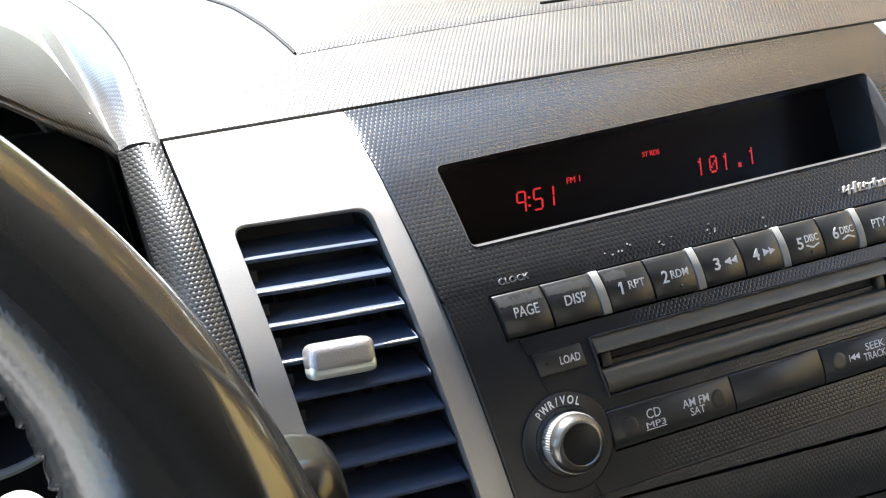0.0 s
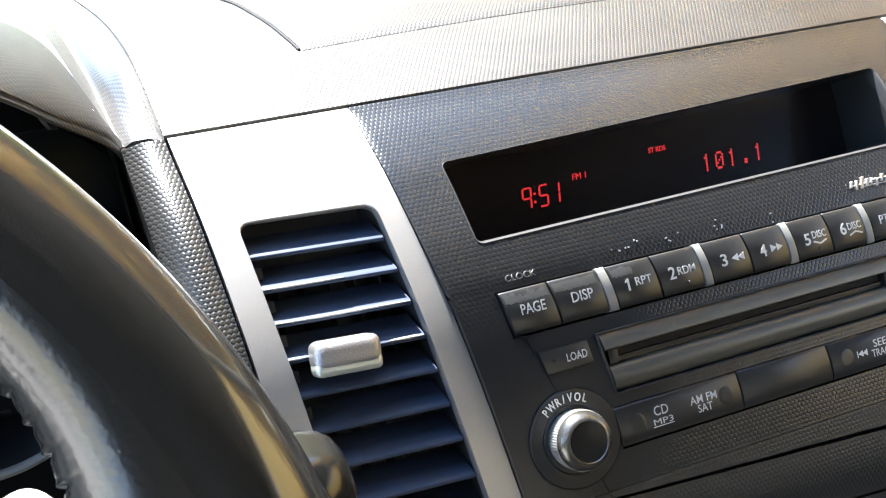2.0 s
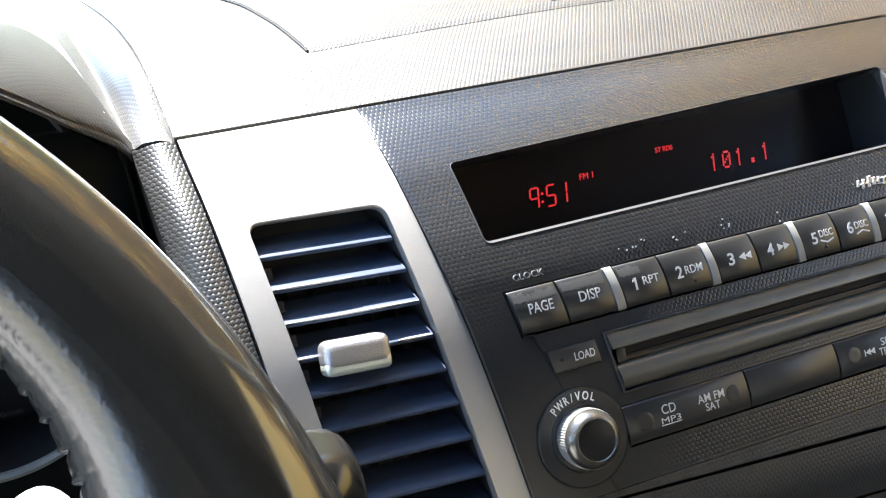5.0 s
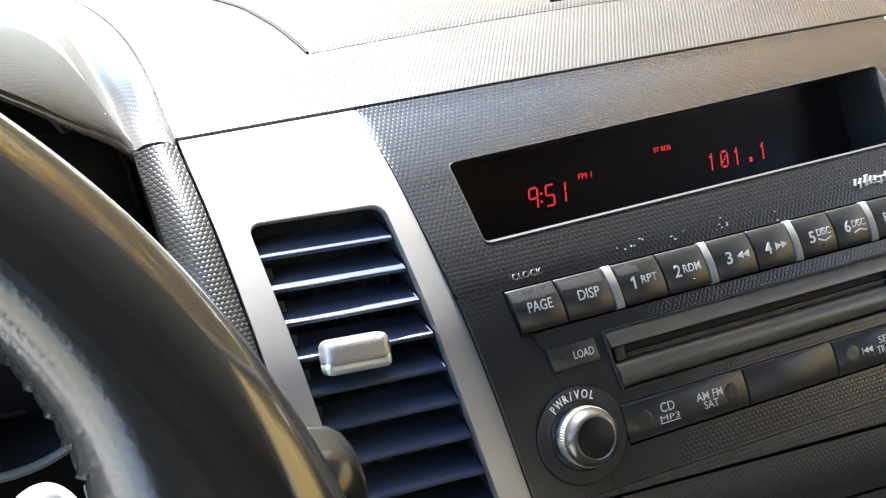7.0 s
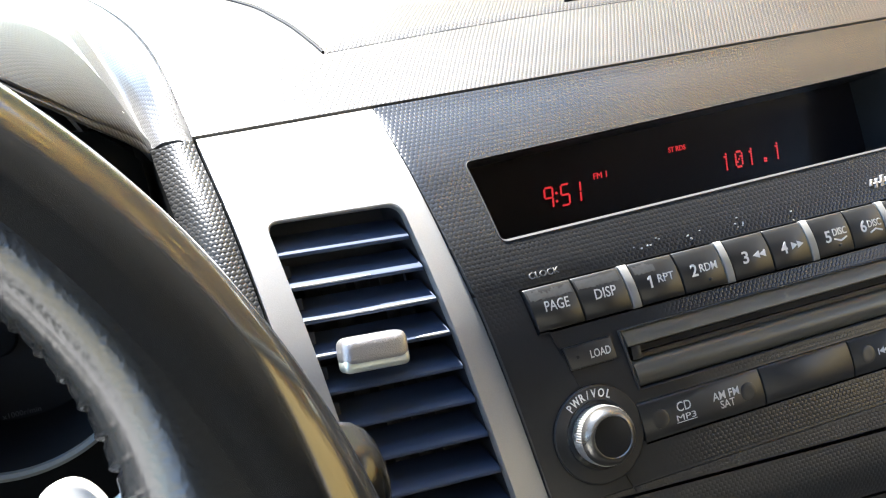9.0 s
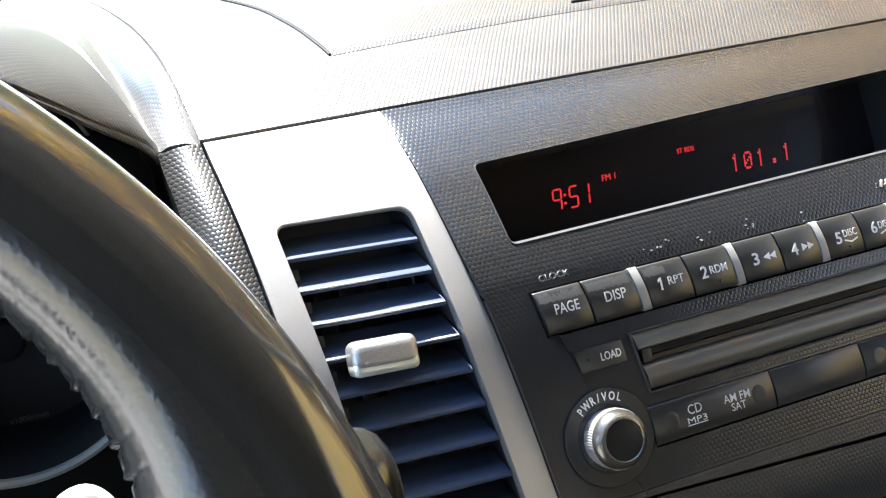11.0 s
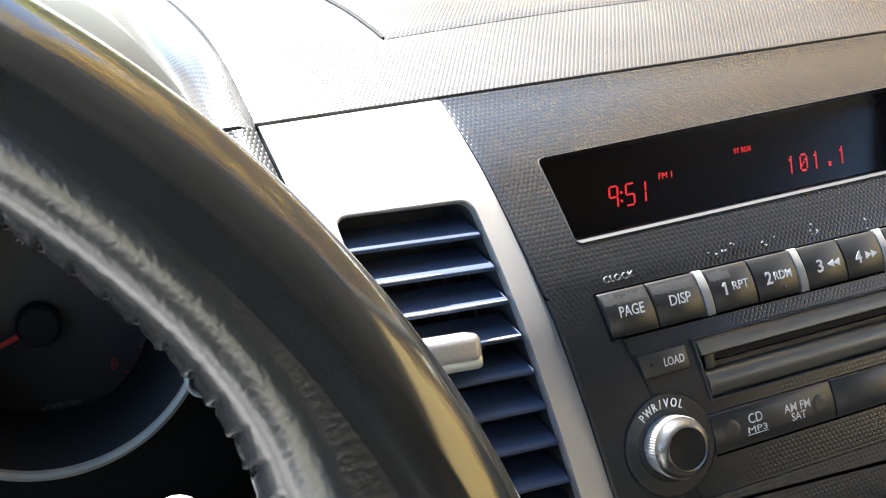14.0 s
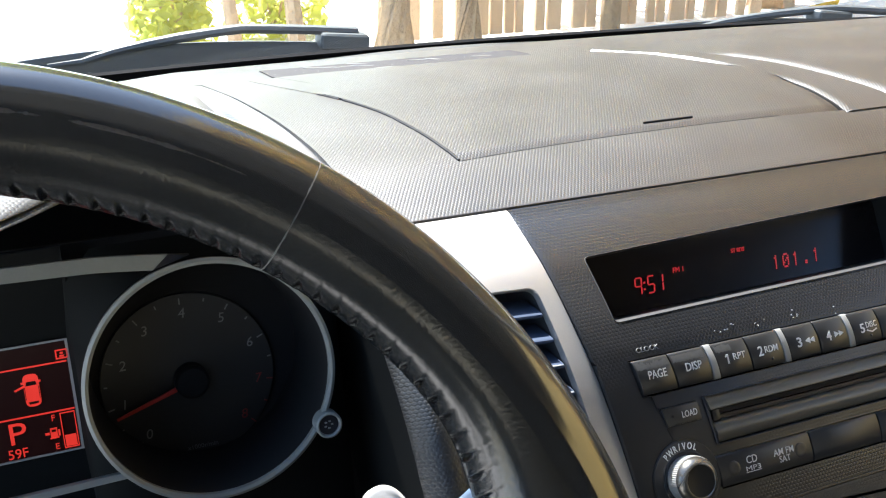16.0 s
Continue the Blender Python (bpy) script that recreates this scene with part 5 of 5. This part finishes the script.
# paddle behind the wheel, and the stalk
paddle = thing("shift_paddle", BASE @ pose(-0.2532, -0.088, 0.0452, -30, -16, 0), "pale silver gear-shift paddle behind the wheel", "paddle")
loop = [(0.0078 * math.copysign(abs(math.cos(f)) ** 0.85, math.cos(f)), 0.0125 * math.copysign(abs(math.sin(f)) ** 0.85, math.sin(f))) for f in np.linspace(0, 2 * math.pi, 33)[:-1]]
part("blade", loft([[(x * k, y, z * k - 0.003) for x, z in loop] for k, y in ((0.9, -0.0024), (0.985, -0.0018), (1, -0.0008), (1, 0.0012), (0.9, 0.0024))], True, True, True), M_WHITE, paddle)
part("arm", rbox(-0.045, 0.004, -0.0015, 0.0025, -0.022, -0.012, 0.001, 2), M_DARK, paddle)
stalk = thing("wiper_stalk", BASE @ pose(-0.3015, -0.080, 0.0208), "glossy black wiper stalk with rounded end", "stalk")
part("lever", sweep([(0.0, 0, 0), (0.04, 0, 0.002), (0.075, 0, 0.004), (0.088, 0, 0.006)], lambda i, n: circle((0.006, 0.006, 0.007, 0.0085)[i], 20)), M_SMOOTH, stalk)
END_R = [(0.0, 0.0108), (0.001, 0.0122), (0.003, 0.0127), (0.010, 0.0130), (0.018, 0.0128), (0.024, 0.0120), (0.028, 0.0104), (0.0305, 0.0080), (0.0318, 0.0050), (0.0322, 0.001)]


def faceted(r):
    """A round section with one flat along the top and one towards the driver."""
    out = []
    for a, b in circle(r, 48):
        for na, nb, lim in ((-0.10, 0.995, 0.82), (-0.80, 0.60, 0.82)):
            d = max(0.0, a * na + b * nb - r * lim)
            a, b = a - na * d, b - nb * d
        out.append((a, b))
    return out


part("lever_end", sweep([(0.085 + d, 0, 0.0062 + 0.14 * d) for d, r in END_R], lambda i, n: faceted(END_R[i][1] * 1.25)), M_SMOKED, stalk, "smoked glossy rounded end", smooth=70)

# ---- windscreen, wipers, cabin shell ----
def screen_pt(x, s):
    """A point of the windscreen: s from 0 at the cowl to 1 at the roof."""
    y = 0.53 - 0.20 * x * x - 0.69 * s
    return (x, y, 0.030 + 0.55 * s + 0.04 * math.sin(math.pi * s))


glass = solo("windscreen", sheet(lambda u, v: screen_pt(-0.70 + 1.4 * u, v), 16, 10, (0, 0.003, 0.003)), M_GLASS, "clear curved car windscreen", "windscreen", "structure", BASE)
glass.visible_shadow = False
part("glass_border", sheet(lambda u, v: (lambda p: (p[0], p[1] - 0.006, p[2] - 0.004))(screen_pt(-0.70 + 1.4 * u, 0.047 * v)), 24, 3, (0, 0.002, 0.002)), M_DEEP, glass, "black printed border")
cowl = thing("cowl", BASE, "black plastic cowl at the foot of the windscreen", "cowl", kind="structure")


def cowl_pt(u, v):
    x = -0.74 + 1.48 * u
    y = far_y(x) - 0.004 + 0.26 * v
    z = float(np.interp(v, (0, 0.06, 0.2, 1), (0.056, 0.0575, 0.0540, 0.0)))
    return (x, y, z - 0.20 * x * x)


part("cowl_panel", sheet(cowl_pt, 30, 16, (0, 0, -0.01)), M_COWL, cowl)


def wiper(x0, x1, xarm, z0, lift=0.008):
    w = thing("wiper", BASE, "grey-black windscreen wiper resting at the cowl", "wiper", "windscreen wipers")
    n = 14
    path = [(x0 + (x1 - x0) * k / n, 0.575 - 0.20 * (x0 + (x1 - x0) * k / n) ** 2, z0 + 0.012 * math.sin(math.pi * k / n) - 0.004 * k / n) for k in range(n + 1)]
    part("blade", sweep(path, lambda i, m: [(-0.004, -0.016), (0.004, -0.016), (0.005, 0.002), (0.002, 0.007), (-0.002, 0.007), (-0.005, 0.002)]), M_RUBBER, w)
    arm = [(p[0], p[1] - 0.003, p[2] + 0.0185 * min(1, max(0, i - 5) / 5) ** 0.8) for i, p in enumerate(path)][4:]
    part("arm", sweep(arm, lambda i, m: circle(0.0056 * (0.6 + 0.4 * min(1, i / 4)), 8, 1.2, 0.8)), M_RUBBER, w)
    part("arm_cap", rbox(-0.022, 0.026, -0.012, 0.012, -0.008, 0.0075, 0.005, 3), M_RUBBER, w, "grey pivot cap", m=pose(xarm, 0.57 - 0.2 * xarm * xarm, z0 + lift, 0, 6, 0))
    return w


wiper(-0.430, -0.045, -0.062, 0.044)
wiper(0.16, 0.62, 0.482, 0.030, 0.017)

cabin = thing("car_body", BASE, "car body shell enclosing the cabin", "car body", kind="structure")
part("roof_lining", sheet(lambda u, v: (-0.70 + 1.4 * u, -0.12 - 2.1 * v, 0.585 + 0.04 * math.sin(math.pi * u)), 8, 6, (0, 0, 0.03)), M_LINING_SHADED, cabin)
part("floor_pan", rbox(-0.76, 0.76, -2.2, 0.6, -0.80, -0.74), M_CARPET, cabin)
part("rear_wall", rbox(-0.76, 0.76, -2.26, -2.2, -0.80, 0.24), M_TRIM, cabin)
part("rear_header", rbox(-0.76, 0.76, -2.26, -2.2, 0.53, 0.66), M_LINING_SHADED, cabin)
part("fire_wall", rbox(-0.76, 0.76, 0.47, 0.50, -0.80, 0.015), M_TRIM, cabin)
for s in (-1, 1):
    front = 0.55 if s > 0 else -0.37  # the driver's door stands open
    part("door_panel", rbox(min(s * 0.72, s * 0.78), max(s * 0.72, s * 0.78), -2.2, front, -0.80, 0.09 if s > 0 else 0.0), M_TRIM, cabin)
    part("door_sill", rbox(min(s * 0.70, s * 0.785), max(s * 0.70, s * 0.785), -2.2, 0.55, -0.80, -0.66), M_TRIM, cabin)
    part("window_rail", rbox(min(s * 0.70, s * 0.76), max(s * 0.70, s * 0.76), -2.2, -0.12, 0.52, 0.61), M_POST_BOUNCE, cabin)
    # unseen broad panel added over the rear side window to block light
    part("window_block", rbox(min(s * 0.70, s * 0.76), max(s * 0.70, s * 0.76), -1.76 if s > 0 else -1.75, -1.00 if s > 0 else -0.85, -0.06, 0.60), M_POST_BOUNCE, cabin)
    part("rear_post", rbox(min(s * 0.70, s * 0.76), max(s * 0.70, s * 0.76), -2.2, -1.75, -0.06, 0.60), M_POST_BOUNCE, cabin)
    part("windscreen_post", sweep([(s * 0.715, 0.46, 0.0), (s * 0.715, 0.10, 0.32), (s * 0.71, -0.18, 0.58)], lambda i, n: circle(0.04, 12)), M_POST_BOUNCE, cabin)
part("bonnet", sheet(lambda u, v: (-0.70 + 1.4 * u, 0.72 + 0.95 * v, -0.06 - 0.20 * v ** 1.6 - 0.10 * (2 * u - 1) ** 4), 12, 8, (0, 0, -0.03)), M_PAINT, cabin)

# ---- outdoors ----
ground = solo("ground", sheet(lambda u, v: (-400 + 800 * u, -400 + 800 * v, 0), 4, 4, (0, 0, -0.5)), M_CONCRETE, "pale sunlit gravel ground", "ground", "structure")
# unseen wall added so the cabin reflects warm plaster, not blue sky
solo("bounce_wall", rbox(-14, 14, -10.3, -10.0, 0, 3.6), M_PLASTER, "plain plastered wall added behind the car to warm reflections", "wall", "structure")
fence = thing("board_fence", pose(0, 0, 0), "weathered sunlit wooden board fence", "fence")
rng = random.Random(11)
x = 1.92
for k in range(22):
    wide, gap = rng.uniform(0.06, 0.13), rng.choice((0.012, 0.02, 0.05, 0.09))
    bm = rbox(x, x + wide, 5.6, 5.635, 0.03, 2.55 + rng.uniform(-0.12, 0.12), 0.004, 1)
    lean = rng.uniform(-0.012, 0.012)
    for v in bm.verts:
        v.co.x += lean * v.co.z
    part("board", bm, M_BOARD, fence)
    x += wide + gap
for z in (0.4, 1.9):
    part("rail", rbox(1.9, x, 5.64, 5.68, z, z + 0.09), M_BOARD, fence)


def bank(u, v):
    x, y = 4.0 + 9 * u, -12 + 13.5 * v
    rise = 7.0 * (u ** 0.85)
    return (x, y, -0.02 + rise + 0.12 * noise.noise((x * 0.8, y * 0.8, 0)) * (1 if u > 0 else 0))


# bank out of view, added to give keys and rim golden reflections
solo("reflected_bank", sheet(bank, 60, 80, (0, 0, -0.4)), M_DRYGRASS, "golden dry grass bank, unseen, added for warm reflections", "grass bank", "structure", smooth=60)


def tree(x, y, r, h, lean, leaves, seed, leaf=None, reach=1.0, size=1.0):
    rg = random.Random(seed)
    t = thing("tree", pose(x, y, 0), "sunlit tree with brown trunk and thin leaves", "tree", "trees ahead")
    path = [(lean * (k / 8) ** 2 + 0.04 * math.sin(k * 1.3 + seed), 0.05 * math.sin(k + seed), h * k / 8) for k in range(9)]
    part("trunk", sweep(path, lambda i, n: [(a * (1 + 0.12 * math.sin(3 * j + i)), b * (1 + 0.12 * math.sin(3 * j + i))) for j, (a, b) in enumerate(circle(r * (1.25 if i == 0 else 1) * (1 - 0.07 * i), 14))]), M_BARK, t)
    verts, faces = [], []
    for b in range(7):
        z0 = h * rg.uniform(0.45 if leaf is None else 0.28, 0.95)
        ang, ln = rg.uniform(0, 6.28), rg.uniform(0.8, 1.8) * reach
        i0 = min(8, int(z0 / h * 8))
        p0 = Vector(path[i0])
        tip = p0 + Vector((math.cos(ang) * ln, math.sin(ang) * ln, rg.uniform(0.1, 0.9)))
        part("limb", sweep([p0.lerp(tip, q) + Vector((0, 0, 0.12 * math.sin(3 * q))) for q in (0, 0.35, 0.7, 1)], lambda i, n, r=r: circle(r * (0.4 - 0.09 * i), 8)), M_BARK, t)
        for _ in range(leaves // 7):
            c = p0.lerp(tip, rg.uniform(0.3, 1.1)) + Vector([rg.gauss(0, 0.28 * reach) for _ in range(3)])
            a, bb = Vector([rg.gauss(0, 1) for _ in range(3)]).normalized() * 0.06 * size, Vector([rg.gauss(0, 1) for _ in range(3)]).normalized() * 0.035 * size
            if x + c.x < 1.4 and y + c.y < 4.2:
                continue  # no twigs over the car
            i = len(verts)
            verts += [c - a, c + bb, c + a, c - bb]
            faces.append((i, i + 1, i + 2, i + 3))
    me = bpy.data.meshes.new("mesh")
    me.from_pydata([tuple(v) for v in verts], [], faces)
    me.materials.append(leaf or M_LEAF)
    tagged(part("crown", me, M_LEAF, t), kind="stuff")
    return t


tree(1.60, 5.0, 0.112, 5.5, 0.1, 6000, 1, None, 1.2, 1.5)
tree(0.72, 5.2, 0.035, 4.0, -0.2, 1600, 2)
tree(1.05, 5.0, 0.042, 4.2, -0.35, 1600, 3)
tree(2.14, 5.1, 0.085, 5.5, 0.2, 6000, 4, None, 1.2, 1.5)
tree(3.2, 5.2, 0.05, 6.0, -0.2, 7000, 5, M_GOLD, 1.2, 1.6)
tree(6.6, 8.5, 0.16, 7.0, 0.3, 2600, 6)
# out of view; added so the rim and fascia reflect gold leaves
tree(3.1, 0.3, 0.14, 5.8, -0.5, 18000, 7, M_GOLD, 1.5, 2.0)
tree(5.2, 6.0, 0.14, 6.0, 0.1, 9000, 8, M_GOLD, 1.5, 1.8)
# also unseen, added to hide blue sky from the reflections
tree(4.4, 3.6, 0.10, 4.6, 0.1, 9000, 9, M_GOLD, 1.2, 1.8)


def bush(x, y, r, h, n, seed):
    rg = random.Random(seed)
    b = thing("bush", pose(x, y, 0), "yellow-green sunlit bush before the fence", "bush", "bushes ahead")
    verts, faces = [], []
    for _ in range(n):
        a, q = rg.uniform(0, 6.28), rg.random() ** 0.5
        c = Vector((math.cos(a) * r * q, math.sin(a) * r * q, rg.uniform(0.02, h) * (1 - 0.5 * q)))
        d, e = Vector([rg.gauss(0, 1) for _ in range(3)]).normalized() * 0.05, Vector([rg.gauss(0, 1) for _ in range(3)]).normalized() * 0.03
        i = len(verts)
        verts += [c - d, c + e, c + d, c - e]
        faces.append((i, i + 1, i + 2, i + 3))
    me = bpy.data.meshes.new("mesh")
    me.from_pydata([tuple(v) for v in verts], [], faces)
    me.materials.append(M_LEAF)
    tagged(part("foliage", me, M_LEAF, b), kind="stuff")
    for k in range(5):
        part("stem", sweep([(0, 0, 0), (0.3 * r * math.cos(k * 1.3), 0.3 * r * math.sin(k * 1.3), h * 0.4), (0.6 * r * math.cos(k * 1.3), 0.6 * r * math.sin(k * 1.3), h * 0.8)], lambda i, n: circle(0.012 - 0.003 * i, 6)), M_BARK, b)


bush(0.48, 5.8, 0.26, 0.9, 800, 21)
bush(1.2, 6.2, 0.34, 0.8, 700, 22)
